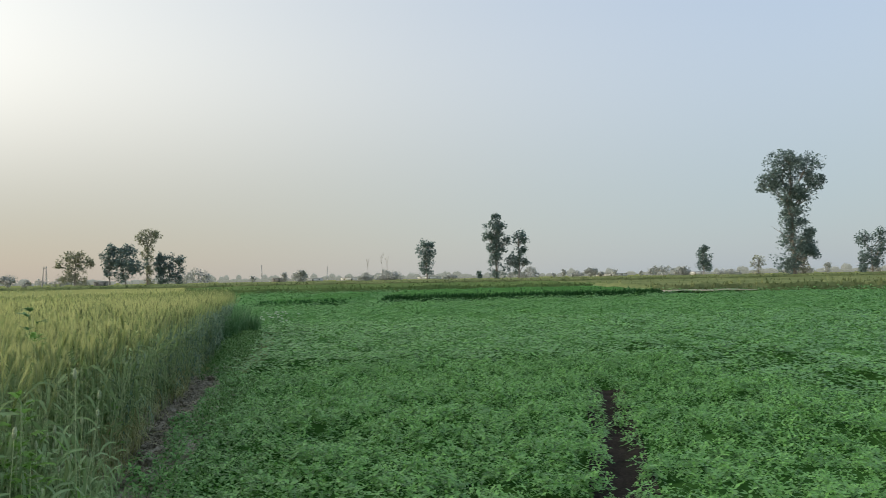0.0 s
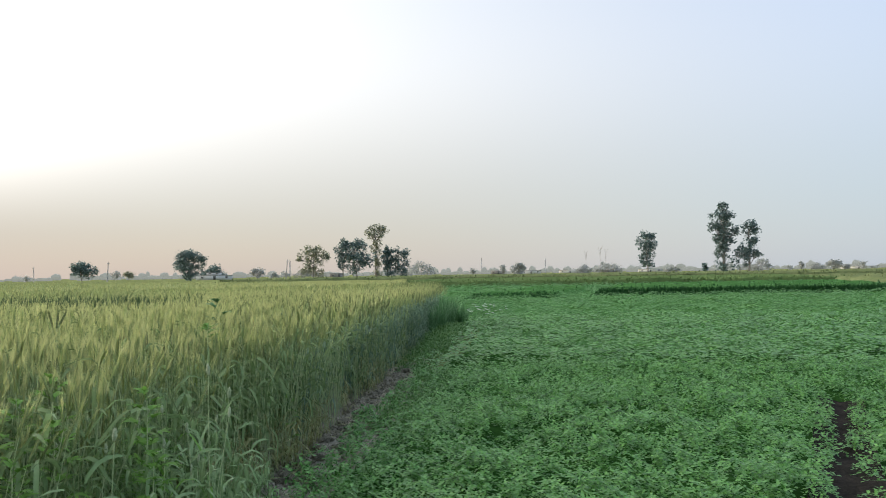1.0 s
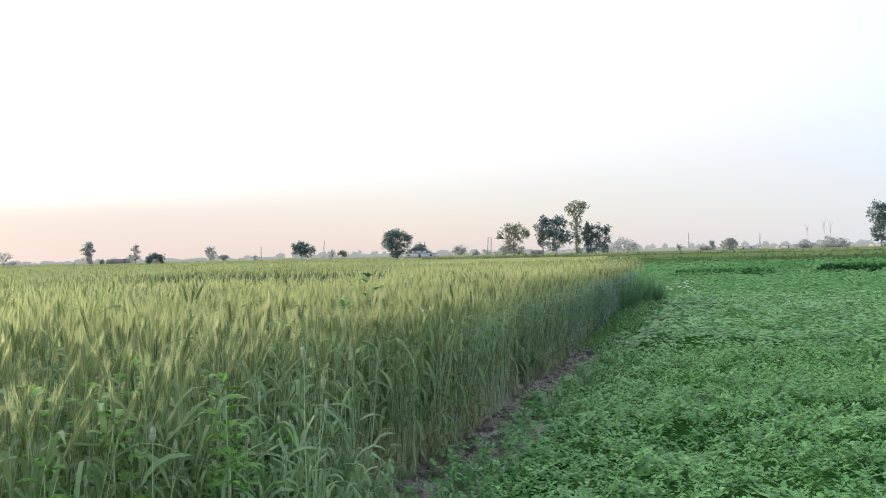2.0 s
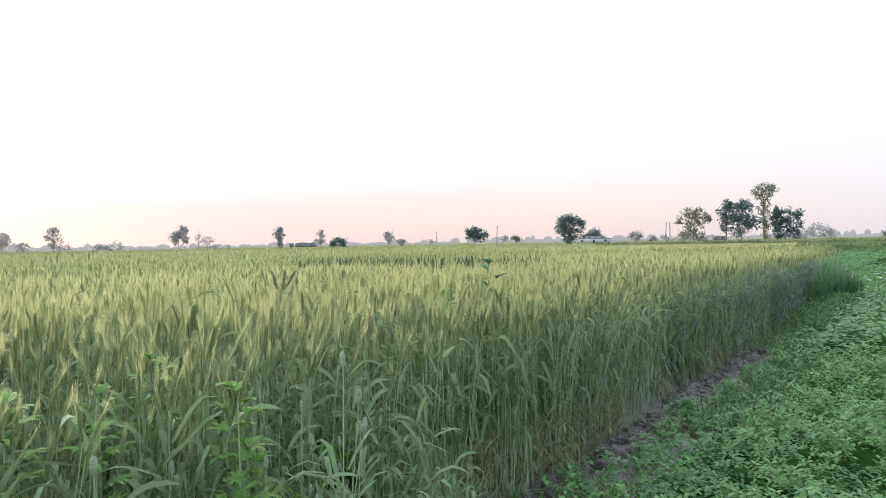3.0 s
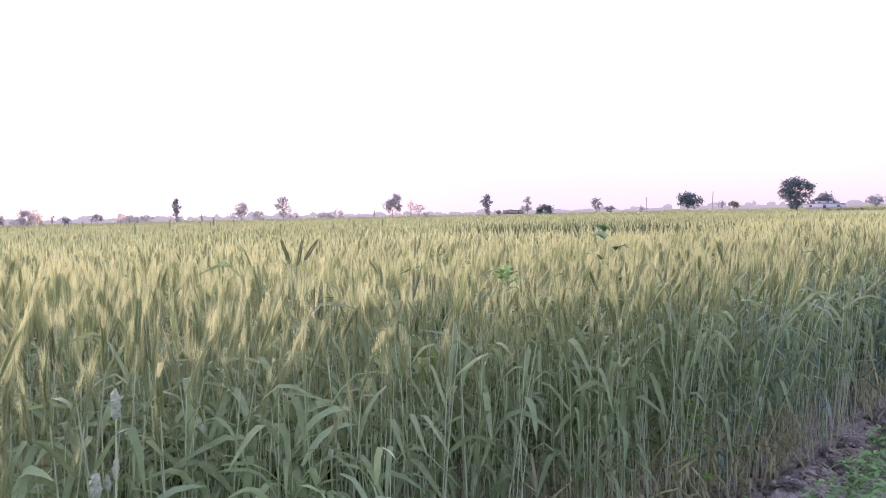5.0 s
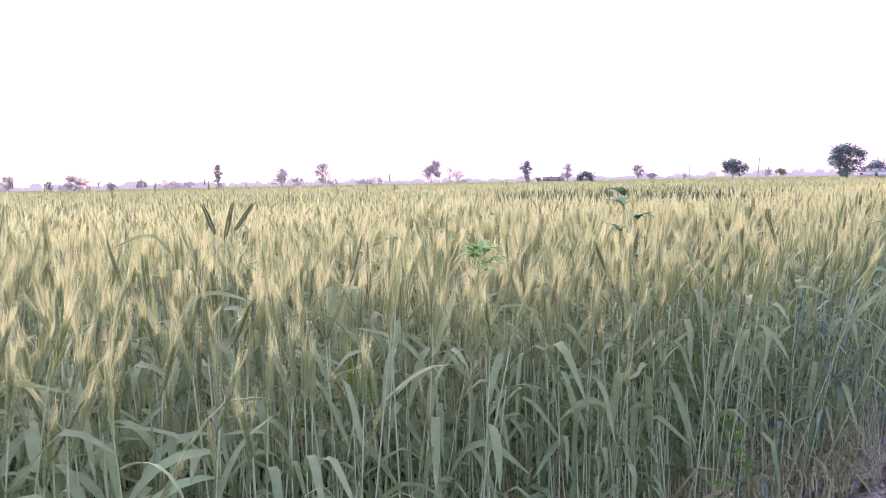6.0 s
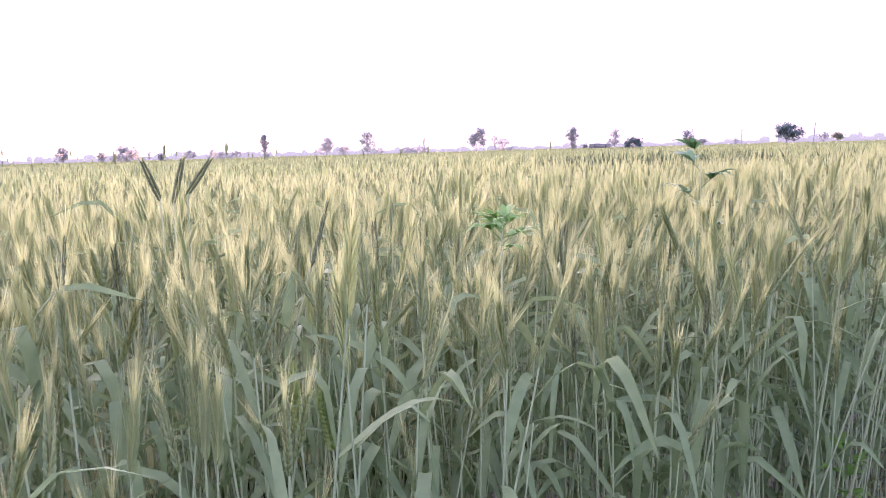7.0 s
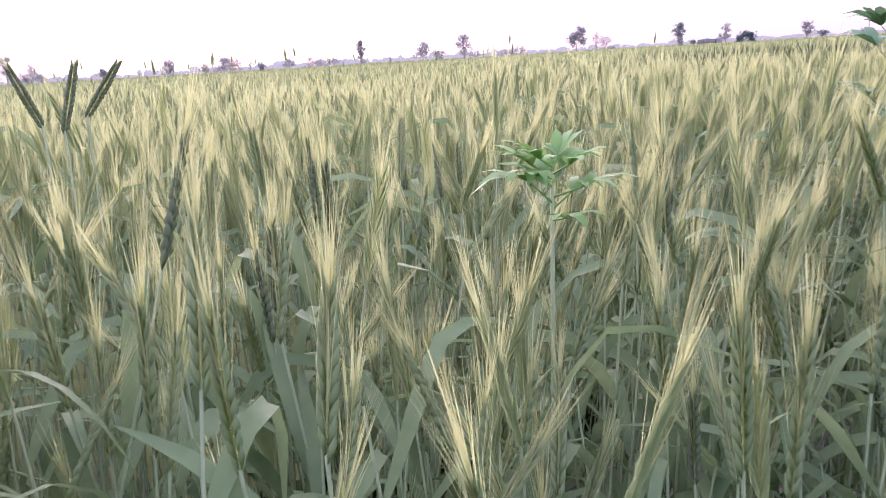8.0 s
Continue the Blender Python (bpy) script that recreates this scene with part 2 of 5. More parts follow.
def scatter(kinds, xy, z, size, yaw, lean, which):
    """Joins copies of the kinds' triangles at the given places into one heap of arrays."""
    vs, fs, ms, base = [], [], [], 0
    for k, (v, f, m) in enumerate(kinds):
        sel = np.nonzero(which == k)[0]
        if not len(sel):
            continue
        c, s = np.cos(yaw[sel])[:, None], np.sin(yaw[sel])[:, None]
        h = size[sel][:, None]
        x, y, zz = v[None, :, 0] * h, v[None, :, 1] * h, v[None, :, 2] * h
        X = x * c - y * s + lean[sel][:, 0:1] * zz + xy[sel][:, 0:1]
        Y = x * s + y * c + lean[sel][:, 1:2] * zz + xy[sel][:, 1:2]
        Z = zz + z[sel][:, None]
        vs.append(np.stack([X, Y, Z], 2).reshape(-1, 3))
        fs.append((f[None] + base + (np.arange(len(sel)) * len(v))[:, None, None]).reshape(-1, 3))
        ms.append(np.tile(m, len(sel)))
        base += len(sel) * len(v)
    return np.concatenate(vs), np.concatenate(fs), np.concatenate(ms)


rng = np.random.default_rng(7)

# ---- plan: the wheat's edge runs along U from E0, N points into the wheat ----
E0, U = np.array([-1.375, 0.0]), np.array([-0.168, 0.986])
N = np.array([-0.986, -0.168])


def plan(s, d):
    s, d = np.asarray(s, float), np.asarray(d, float)
    return E0 + s[..., None] * U + d[..., None] * N


def lumps(S, D, scale, seed=0.3):
    S, D = np.asarray(S, float), np.asarray(D, float)
    return np.array([noise.noise((float(a) * scale, float(b) * scale, seed)) for a, b in zip(S.ravel(), D.ravel())]).reshape(S.shape)


def edge_of(s):
    """Where the wheat begins at s: straight, then drawing back past the corner clump."""
    return np.interp(s, [5.3, 7, 9.5, 11.5, 17, 20, 27, 35, 95], [0, 0.06, 0.14, 0.22, 0.36, 0.45, 1.2, 2.4, 12.0]) + 0.03 * np.sin(s * 1.7) + 0.025 * np.sin(s * 4.1)


def verge_of(s):
    """Where the clover ends at s: along the bund's foot, then overgrowing the bund up to the wheat."""
    return np.interp(s, [5, 10.3, 12.5, 17, 20, 27, 35, 95], [-0.14, -0.15, 0.04, 0.22, 0.40, 1.15, 2.35, 11.9])


def sheet(name, ss, dd, heights, mats, keep=None):
    """A ground-like sheet over the plan, with the heights given by a function of s and d."""
    S, D = np.meshgrid(ss, dd, indexing="ij")
    v = np.concatenate([plan(S, D), heights(S, D)[..., None]], 2).reshape(-1, 3)
    i, j = np.meshgrid(np.arange(len(ss) - 1), np.arange(len(dd) - 1), indexing="ij")
    a = (i * len(dd) + j).ravel()
    f = np.concatenate([np.stack([a, a + 1, a + len(dd) + 1], 1), np.stack([a, a + len(dd) + 1, a + len(dd)], 1)])
    if keep is not None:
        k = keep(S, D).ravel()
        f = f[k[f].all(1)]
    return mesh_of(name, v, f, mats, None, True)


def joined(name, arrays, mats, parent, label=""):
    v, f, m = arrays
    ob = new(name, mesh_of(name, v, f, mats, m))
    ob.parent = parent
    return tagged(ob, label, kind="stuff")


# ---- ground to the horizon ----
gm = mesh_of("ground", [(-3500, -3500, -0.03), (3500, -3500, -0.03), (3500, 3500, -0.03), (-3500, 3500, -0.03)], [(0, 1, 2), (0, 2, 3)], [FARCROP])
tagged(new("ground", gm), "flat farmland with dull green crops reaching the horizon", "ground", kind="structure")

# ---- bare earth bund between the wheat and the clover ----
def bund_height(S, D):
    """A low worn ridge, broken up by clods and cracks."""
    ridge = 0.04 * np.exp(-((D - 0.5 * edge_of(S) + 0.10) / 0.15) ** 2) * (1 + lumps(S, D, 2.5))
    cracks = np.clip(0.09 - np.abs(lumps(S, D, 5.0, 8.0)), 0, 0.09)
    sunk = 0.10 * np.clip(-0.22 - D, 0, 0.6) + 0.07 * np.clip((S - 11) / 1.5, 0, 1)
    return 0.015 - sunk + ridge + 0.035 * lumps(S, D, 7.0) + 0.045 * lumps(S, D, 19.0, 5.0) - 0.5 * cracks


bund = new("bund", sheet("bund", np.concatenate([np.arange(-1, 4.5, 0.09), np.arange(4.5, 12, 0.035), np.arange(12, 22, 0.09)]), np.arange(-0.48, 1.3, 0.04), bund_height, [SOIL]))
tagged(bund, "low cracked bund of dry grey-brown earth along the wheat", "bund", kind="structure")

# the furrow of bare dark earth that cuts into the clover
FUR_A, FUR_B = np.array([0.95, 4.6]), np.array([1.80, 9.3])


def furrow_gap(xy):
    """Distance from the furrow's middle line, and how far along it lies (0 to 1)."""
    ab = FUR_B - FUR_A
    t = ((xy - FUR_A) @ ab) / (ab @ ab)
    off = xy - FUR_A - np.clip(t, 0, 1)[..., None] * ab
    return np.hypot(off[..., 0], off[..., 1]), t


fv, ff = [], []
for k in range(61):
    t = -0.3 + 1.3 * k / 60
    mid = FUR_A + (FUR_B - FUR_A) * t
    for q in range(7):
        o = (q - 3) / 3
        z = 0.03 + 0.05 * o * o + 0.02 * noise.noise((mid[0] * 6, mid[1] * 6, o * 2))
        fv.append((mid[0] + 0.20 * o, mid[1] - 0.05 * o, z))
for k in range(60):
    for q in range(6):
        a = k * 7 + q
        ff += [(a, a + 1, a + 8), (a, a + 8, a + 7)]
tagged(new("furrow", mesh_of("furrow", fv, ff, [DARK_SOIL], None, True)), "short furrow of bare dark earth in the clover", "furrow", kind="structure")


# ---- wheat ----
def blade_shape(sh, r, z0, yaw, L, wide, slot, steps=5, base=(0, 0)):
    """A leaf that leaves the stem steeply, folds over and lets its tip hang; slightly twisted, with a hollow midrib when fine."""
    t = np.linspace(0, 1, steps)
    start, turn = r.uniform(0.6, 1.35), r.uniform(1.2, 2.9)
    ang = start - turn / (1 + np.exp(-r.uniform(5, 26) * (t - r.uniform(0.15, 0.6))))
    ang = np.maximum(ang, -1.5)
    step = L / (steps - 1)
    x = np.concatenate([[0], np.cumsum(np.cos(ang[:-1]) * step)])
    z = z0 + np.concatenate([[0], np.cumsum(np.sin(ang[:-1]) * step)])
    p = np.stack([x, 0 * x, z], 1)
    tw = (r.uniform(-1.1, 1.1) * t + r.uniform(-0.35, 0.35))[:, None]
    up = np.stack([-np.sin(ang), 0 * t, np.cos(ang)], 1)
    side, out = np.cos(tw) * [[0, 1.0, 0]] + np.sin(tw) * up, np.cos(tw) * up - np.sin(tw) * [[0, 1.0, 0]]
    w = (wide * np.interp(t, [0, 0.2, 0.5, 0.8, 1], [0.5, 0.95, 1, 0.6, 0.03]))[:, None]
    if steps < 6:
        v, f = np.stack([p - w * side, p + w * side], 1), []
        for i in range(steps - 1):
            f += [(2 * i, 2 * i + 1, 2 * i + 3), (2 * i, 2 * i + 3, 2 * i + 2)]
    else:
        v, f = np.stack([p - w * side, p - 0.25 * w * out, p + w * side], 1), []
        for i in range(steps - 1):
            for k in (3 * i, 3 * i + 1):
                f += [(k, k + 1, k + 4), (k, k + 4, k + 3)]
    sh.add(turned(v.reshape(-1, 3), yaw) + [base[0], base[1], 0], f, slot)


def ear_shape(sh, r, top, axis, L, fine, awns, slot_ear, slot_awn, rows=10, awn=0.085, plump=1.0, thick=0.00055):
    side = np.array([0, 1.0, 0]) - axis[1] * np.asarray(axis)
    side = side / np.linalg.norm(side)
    flat = np.cross(axis, side)
    if fine:
        # two ranks of plump spikelets, set alternately and pointing up and outwards
        for k in range(rows):
            for sgn in (-1, 1):
                c = top + axis * L * (k + 0.25 + 0.25 * sgn) / rows
                full = plump * (1 - 0.55 * (abs(k / rows - 0.38) / 0.6) ** 2)
                way = axis + side * sgn * 0.22 + flat * r.uniform(-0.12, 0.12)
                c = c + side * sgn * 0.0030 * full
                u, v, long = side * 0.0036 * full, flat * 0.0042 * full, 2.15 * L / rows
                p = np.array([c - way * long * 0.3, c + u + way * long * 0.2, c + v + way * long * 0.2, c - u + way * long * 0.2, c - v + way * long * 0.2, c + way * long * 0.75])
                if rows < 8:
                    sh.add(p[[0, 1, 2, 3, 4, 5]], [(0, 1, 5), (0, 5, 3), (0, 2, 5), (0, 5, 4)], slot_ear)
                    continue
                sh.add(p, [(0, 2, 1), (0, 3, 2), (0, 4, 3), (0, 1, 4), (5, 1, 2), (5, 2, 3), (5, 3, 4), (5, 4, 1)], slot_ear)
    else:
        low, mid, tip = top + axis * L * 0.12, top + axis * L * 0.55, top + axis * L
        for across in (side * 0.0075, flat * 0.0075):
            sh.add([top, low + across, mid + across, tip, mid - across, low - across], [(0, 1, 5), (1, 2, 4), (1, 4, 5), (2, 3, 4)], slot_ear)
    for k in range(awns):
        base = top + axis * L * r.uniform(0.05, 1.0)
        yaw, spread = r.uniform(0, 6.28), r.uniform(0.05, 0.27)
        d = axis + spread * np.array([math.cos(yaw), math.sin(yaw), 0])
        sd = np.array([-math.sin(yaw), math.cos(yaw), 0]) * thick
        sh.add([base - sd, base + sd, base + d * awn * (1.0 if fine else 0.85) * r.uniform(0.65, 1.15)], [(0, 1, 2)], slot_awn)


def wheat_pieces(r, leaves, fine, low=0.0, awns=58, stalk_steps=4, rows=10):
    """The pieces of one wheat plant: stalk, leaves and ear, each a heap of its own."""
    h, bend = r.uniform(0.80, 0.88), r.uniform(0.01, 0.06)
    if leaves > 2:
        h = r.uniform(0.79, 0.90) if not fine or r.uniform() < 0.78 else r.uniform(0.62, 0.76)
    zz = np.linspace(low, h, stalk_steps)
    stalk = Shape()
    line = np.stack([bend * (zz / h) ** 2, 0 * zz, zz], 1)
    if fine or leaves > 1:
        v, f = tube(line, np.linspace(0.0028, 0.0016, len(zz)), 3)
    else:
        v, f = ribbon(line, np.full(len(zz), 0.0022), (0.5, 0.85, 0))
    stalk.add(v, f, 0)
    if leaves > 1 and r.uniform() < 0.45:
        # a barren side shoot
        a, shoot = r.uniform(0, 6.28), r.uniform(0.55, 0.80)
        v, f = tube([(0.025 * math.cos(a), 0.025 * math.sin(a), 0), (0.045 * math.cos(a), 0.045 * math.sin(a), shoot)], [0.0026, 0.0014], 3)
        stalk.add(v, f, 0)
    blades = []
    for k in range(leaves):
        sh = Shape()
        z0 = (0.70 - 0.11 * k) * h / 0.8 + r.uniform(-0.06, 0.06) if fine else r.uniform(max(low, 0.15), 0.72)
        blade_shape(sh, r, z0, r.uniform(0, 6.28), r.uniform(0.16, 0.31) if fine else r.uniform(0.16, 0.28), r.uniform(0.0055, 0.0112) if fine else r.uniform(0.007, 0.0105), 1, 8 if fine else 4, (bend * (z0 / h) ** 2, 0))
        blades.append(sh)
    tilt = min(abs(r.normal(0.16, 0.24)), 0.75)
    axis = np.array([math.sin(tilt), 0, math.cos(tilt)])
    ear = Shape()
    ear_shape(ear, r, np.array([bend, 0, h]), axis, r.uniform(0.085, 0.115), fine, awns, 4 if r.uniform() < (0.25 if fine else 0.36) else 2, 3, rows, thick=0.00055 if fine else 0.0010 if leaves else 0.0018)
    return stalk, blades, ear


def merged(stalk, blades, ear):
    sh = Shape()
    for piece in (stalk, *blades, ear):
        sh.add(*piece.arrays()[:2], 0)
        sh.m[-1] = piece.arrays()[2]
    return sh.arrays()


r0 = np.random.default_rng(3)
WHEAT_MATS = [STALK, BLADE, EAR, AWN, DARK_EAR]
near_pieces = [wheat_pieces(r0, 4, True) for _ in range(16)]
fine_kinds = [merged(*p) for p in near_pieces]
crown_kinds = [merged(*wheat_pieces(r0, 1, True, 0.2, 50, 2, 7)) for _ in range(12)]
edge_kinds = [merged(*wheat_pieces(r0, 7, False, 0.0, 20, 3)) for _ in range(10)]
top_kinds = [merged(*wheat_pieces(r0, 1, False, 0.5, 21, 2)) for _ in range(10)]
far_kinds = [merged(*wheat_pieces(r0, 0, False, 0.70, 4, 2)) for _ in range(6)]


def wheat_size(s, d):
    """Height of the crop over the plan: gentle waves, and a lower, thinner patch further in."""
    dip = np.exp(-(((s - 13.6) / 2.3) ** 2 + ((d - 6.2) / 3.0) ** 2) ** 2)
    dip2 = np.exp(-(((s - 15.5) / 0.9) ** 2 + ((d - 11) / 4.0) ** 2) ** 2)
    return 1.0 + 0.05 * lumps(s, d, 0.55) + 0.03 * lumps(s, d, 0.12, 4.0) - 0.02 * dip - 0.10 * dip2


def dark_patch(s, d):
    return ((s - 13.6) / 1.3) ** 2 + ((d - 6.6) / 3.0) ** 2 + 0.8 * lumps(s, d, 0.9, 23.0) < 1.0


def strew(kinds, density, s0, s1, d0, d1, spread=0.05, holes=None, fade=None):
    count = int(density * (s1 - s0) * (d1 - d0))
    s, d = rng.uniform(s0, s1, count), rng.uniform(d0, d1, count)
    ok = d > edge_of(s) + np.abs(rng.normal(0, 0.03, count))
    if holes is not None:
        ok &= ~holes(s, d)
    if fade:
        # thins out from one s to the other
        ok &= rng.uniform(0, 1, count) > np.clip((s - fade[0]) / (fade[1] - fade[0]), 0, 1)
    s, d = s[ok], d[ok]
    count = len(s)
    size = wheat_size(s, d) * rng.normal(1.0, spread, count)
    lean = rng.normal(0, 0.075, (count, 2)) + np.array([0.03, 0.0])
    lean += 0.25 * np.stack([lumps(s, d, 0.9, 11.0) + 0.6 * lumps(s, d, 2.4, 13.0), lumps(s, d, 0.9, 17.0) + 0.6 * lumps(s, d, 2.4, 19.0)], 1)
    lean += np.outer(np.clip(0.15 - d, 0, 0.15) * 0.5, -N)
    return scatter(kinds, plan(s, d), np.full(count, 0.01), size, rng.uniform(0, 6.28, count), lean, rng.integers(0, len(kinds), count))


wheat_field = tagged(new("wheat_field"), "dense field of ripening bearded wheat, gold over green", "wheat field", kind="stuff")
# filler sheet, raised and toned gold to brighten the gaps between plants
part("bed", sheet("wheat_bed", np.concatenate([np.arange(-30, 30, 0.5), np.arange(30, 96, 3.0)]), np.concatenate([np.arange(1.25, 16, 0.45), np.arange(16, 110, 3.0)]),
                  lambda S, D: 0.76 * wheat_size(S, D) - 0.10 + 0.05 * lumps(S, D, 1.7) - np.clip(2.8 - D, 0, 2) * 0.24, [CANOPY], lambda S, D: D > edge_of(S) + 0.8), None, wheat_field, "olive-gold sheet filling the gaps under the wheat ears")

PICK = (3.4, 6.5, 0.0, 0.42)          # the stretch of edge that is walked past most closely
inside = lambda s, d: (s > PICK[0]) & (s < PICK[1]) & (d < PICK[3])
joined("wheat_plants", strew(fine_kinds, 185, 2.1, 8.5, 0, 1.0, 0.055, inside), WHEAT_MATS, wheat_field)
joined("wheat_plants", strew(crown_kinds, 95, 2.1, 6.5, 0.05, 1.0), WHEAT_MATS, wheat_field)
joined("wheat_plants", strew(crown_kinds, 235, 2.0, 9, 1.0, 2.7), WHEAT_MATS, wheat_field)
joined("wheat_plants", strew(edge_kinds, 210, 5.5, 20, 0, 0.7, 0.05, None, (13.0, 5.5)), [HAZY_BLADE, HAZY_BLADE, EAR, AWN, DARK_EAR], wheat_field)
joined("wheat_plants", strew(edge_kinds, 190, 8.5, 15, 0, 0.7, 0.05, None, (8.5, 15.0)), WHEAT_MATS, wheat_field)
joined("wheat_plants", strew(edge_kinds, 60, -3, 2.1, 0, 2.7), WHEAT_MATS, wheat_field)
joined("wheat_plants", strew(top_kinds, 120, 9, 20, 0.7, 6.5, 0.05, dark_patch), WHEAT_MATS, wheat_field)
joined("wheat_plants", strew(top_kinds, 160, 1.8, 9, 2.7, 6.5), WHEAT_MATS, wheat_field)
joined("wheat_plants", strew(far_kinds, 44, 1.8, 30, 6.5, 16, 0.05, dark_patch), WHEAT_MATS, wheat_field)
joined("wheat_plants", strew(far_kinds, 55, 20, 34, 0, 6.5), WHEAT_MATS, wheat_field)
joined("wheat_plants", strew(far_kinds, 5.5, 0, 64, 16, 46), WHEAT_MATS, wheat_field)
joined("wheat_plants", strew(far_kinds, 1.4, -10, 94, 46, 108), WHEAT_MATS, wheat_field)
joined("wheat_plants", strew(far_kinds, 16, -12, 1.8, 2.7, 16), WHEAT_MATS, wheat_field)

joined("green_wheat_plants", strew(top_kinds, 120, 11, 16, 2.5, 11, 0.06, lambda s, d: ~dark_patch(s, d)), [DARK_BLADE] * 5, wheat_field, "late dark green patch in the wheat")

# single ears that stand up to two hands above the rest
tall_kinds = []
for k in range(5):
    sh, rise = Shape(), r0.uniform(1.0, 1.06)
    v, f = ribbon([(0, 0, 0.6), (0.01, 0, 0.85), (0.03, 0, rise)], [0.0014, 0.0013, 0.001], (0.6, 0.8, 0))
    sh.add(v, f, 0)
    ear_shape(sh, r0, np.array([0.03, 0, rise]), np.array([r0.uniform(-0.2, 0.4), 0, 1.0]), 0.085, False, 3, 4, 3, awn=0.05, thick=0.0012)
    tall_kinds.append(sh.arrays())
count = 230
s, d = rng.uniform(-6, 10, count), 4.5 + 16 * rng.uniform(0, 1, count) ** 0.9
joined("tall_wheat_plants", scatter(tall_kinds, plan(s, d), np.zeros(count), rng.uniform(0.98, 1.22, count), rng.uniform(0, 6.28, count),
                                    rng.normal(0, 0.05, (count, 2)), rng.integers(0, 5, count)), WHEAT_MATS, wheat_field)

# the nearest plants, each with its stalk, leaves and ear
piece_meshes = [(st.mesh("wheat_plant", WHEAT_MATS), [b.mesh("leaf", WHEAT_MATS) for b in bl], e.mesh("ear", WHEAT_MATS)) for st, bl, e in near_pieces]


def wheat_plant(s, d, size, k, lean):
    st, bl, e = piece_meshes[k]
    ob = new("wheat_plant", st)
    ob.parent = wheat_field
    x, y = plan(s, d)
    ob.matrix_local = pose(x, y, 0.01, lean[0], lean[1], rng.uniform(0, 360)) @ Matrix.Scale(size, 4)
    for b in bl:
        part("leaf", b, None, ob)
    part("ear", e, None, ob)


for k in range(300):
    s, d = rng.uniform(PICK[0], PICK[1]), rng.uniform(0.0, PICK[3])
    if d < edge_of(np.array(s)):
        d = PICK[3] - d
    wheat_plant(s, d, float(wheat_size(np.array([s]), np.array([d]))[0]) * rng.normal(0.98, 0.06), int(rng.integers(0, 16)), rng.normal(0, 3.5, 2))
# three stout ears that spread apart above the rest
for foot, tip in (((-3.25, 4.495, 1.08), (-3.25, 4.465, 1.16)), ((-3.25, 4.525, 1.07), (-3.26, 4.55, 1.16)), ((-3.26, 4.56, 1.09), (-3.26, 4.61, 1.16))):
    foot, tip = np.array(foot), np.array(tip)
    tip = foot + (tip - foot) * 1.15
    ground = np.array([foot[0] + 0.02, foot[1] - 0.3 * (tip[1] - foot[1]), 0.01])
    stalk, ear = Shape(), Shape()
    v, f = tube([0 * ground, (foot - ground) * [0.4, 0.4, 0.55], foot - ground], [0.0028, 0.0024, 0.0017], 4)
    ear_shape(ear, r0, foot - ground, (tip - foot) / np.linalg.norm(tip - foot), np.linalg.norm(tip - foot), True, 46, 4, 3, 13, 0.045, 1.1)
    ob = part("wheat_plant", stalk.add(v, f, 0), WHEAT_MATS, wheat_field)
    ob.location = ground
    part("ear", ear, WHEAT_MATS, ob)

# two late ears, still bright green, standing low beside the edge
late = np.random.default_rng(77)
for foot, tip in (((-2.37, 4.569, 0.761), (-2.37, 4.562, 0.884)), ((-2.38, 4.619, 0.738), (-2.38, 4.599, 0.868))):
    foot, tip = np.array(foot), np.array(tip)
    ground = np.array([foot[0] + 0.01, foot[1] + 0.03, 0.01])
    stalk, ear = Shape(), Shape()
    v, f = tube([0 * ground, (foot - ground) * [0.4, 0.4, 0.55], foot - ground], [0.0028, 0.0024, 0.0017], 4)
    ear_shape(ear, late, foot - ground, (tip - foot) / np.linalg.norm(tip - foot), 0.72 * np.linalg.norm(tip - foot), True, 70, 4, 3, 13, 0.07, 1.5)
    ob = part("wheat_plant", stalk.add(v, f, 0), WHEAT_MATS, wheat_field)
    ob.location = ground
    part("ear", ear, [LATE_EAR] * len(WHEAT_MATS), ob, "bright green unripe ear")

# dry yellowed leaves about the stalks' feet
dry_kinds = []
for k in range(5):
    sh = Shape()
    for q in range(5):
        blade_shape(sh, r0, r0.uniform(0.03, 0.32), r0.uniform(0, 6.28), r0.uniform(0.1, 0.22), 0.005, 0, 4)
    dry_kinds.append(sh.arrays())
count = 620
s = 3.6 + 7.4 * rng.uniform(0, 1, count) ** 1.5
d = edge_of(s) + rng.uniform(-0.06, 0.22, count)
keep = lumps(s, d, 0.9, 2.0) > -0.2
s, d = s[keep], d[keep]
joined("dry_leaves", scatter(dry_kinds, plan(s, d), np.zeros(len(s)), rng.uniform(0.6, 1.2, len(s)), rng.uniform(0, 6.28, len(s)), np.zeros((len(s), 2)), rng.integers(0, 5, len(s))),
       [DRY], wheat_field, "dry straw-coloured lower leaves")


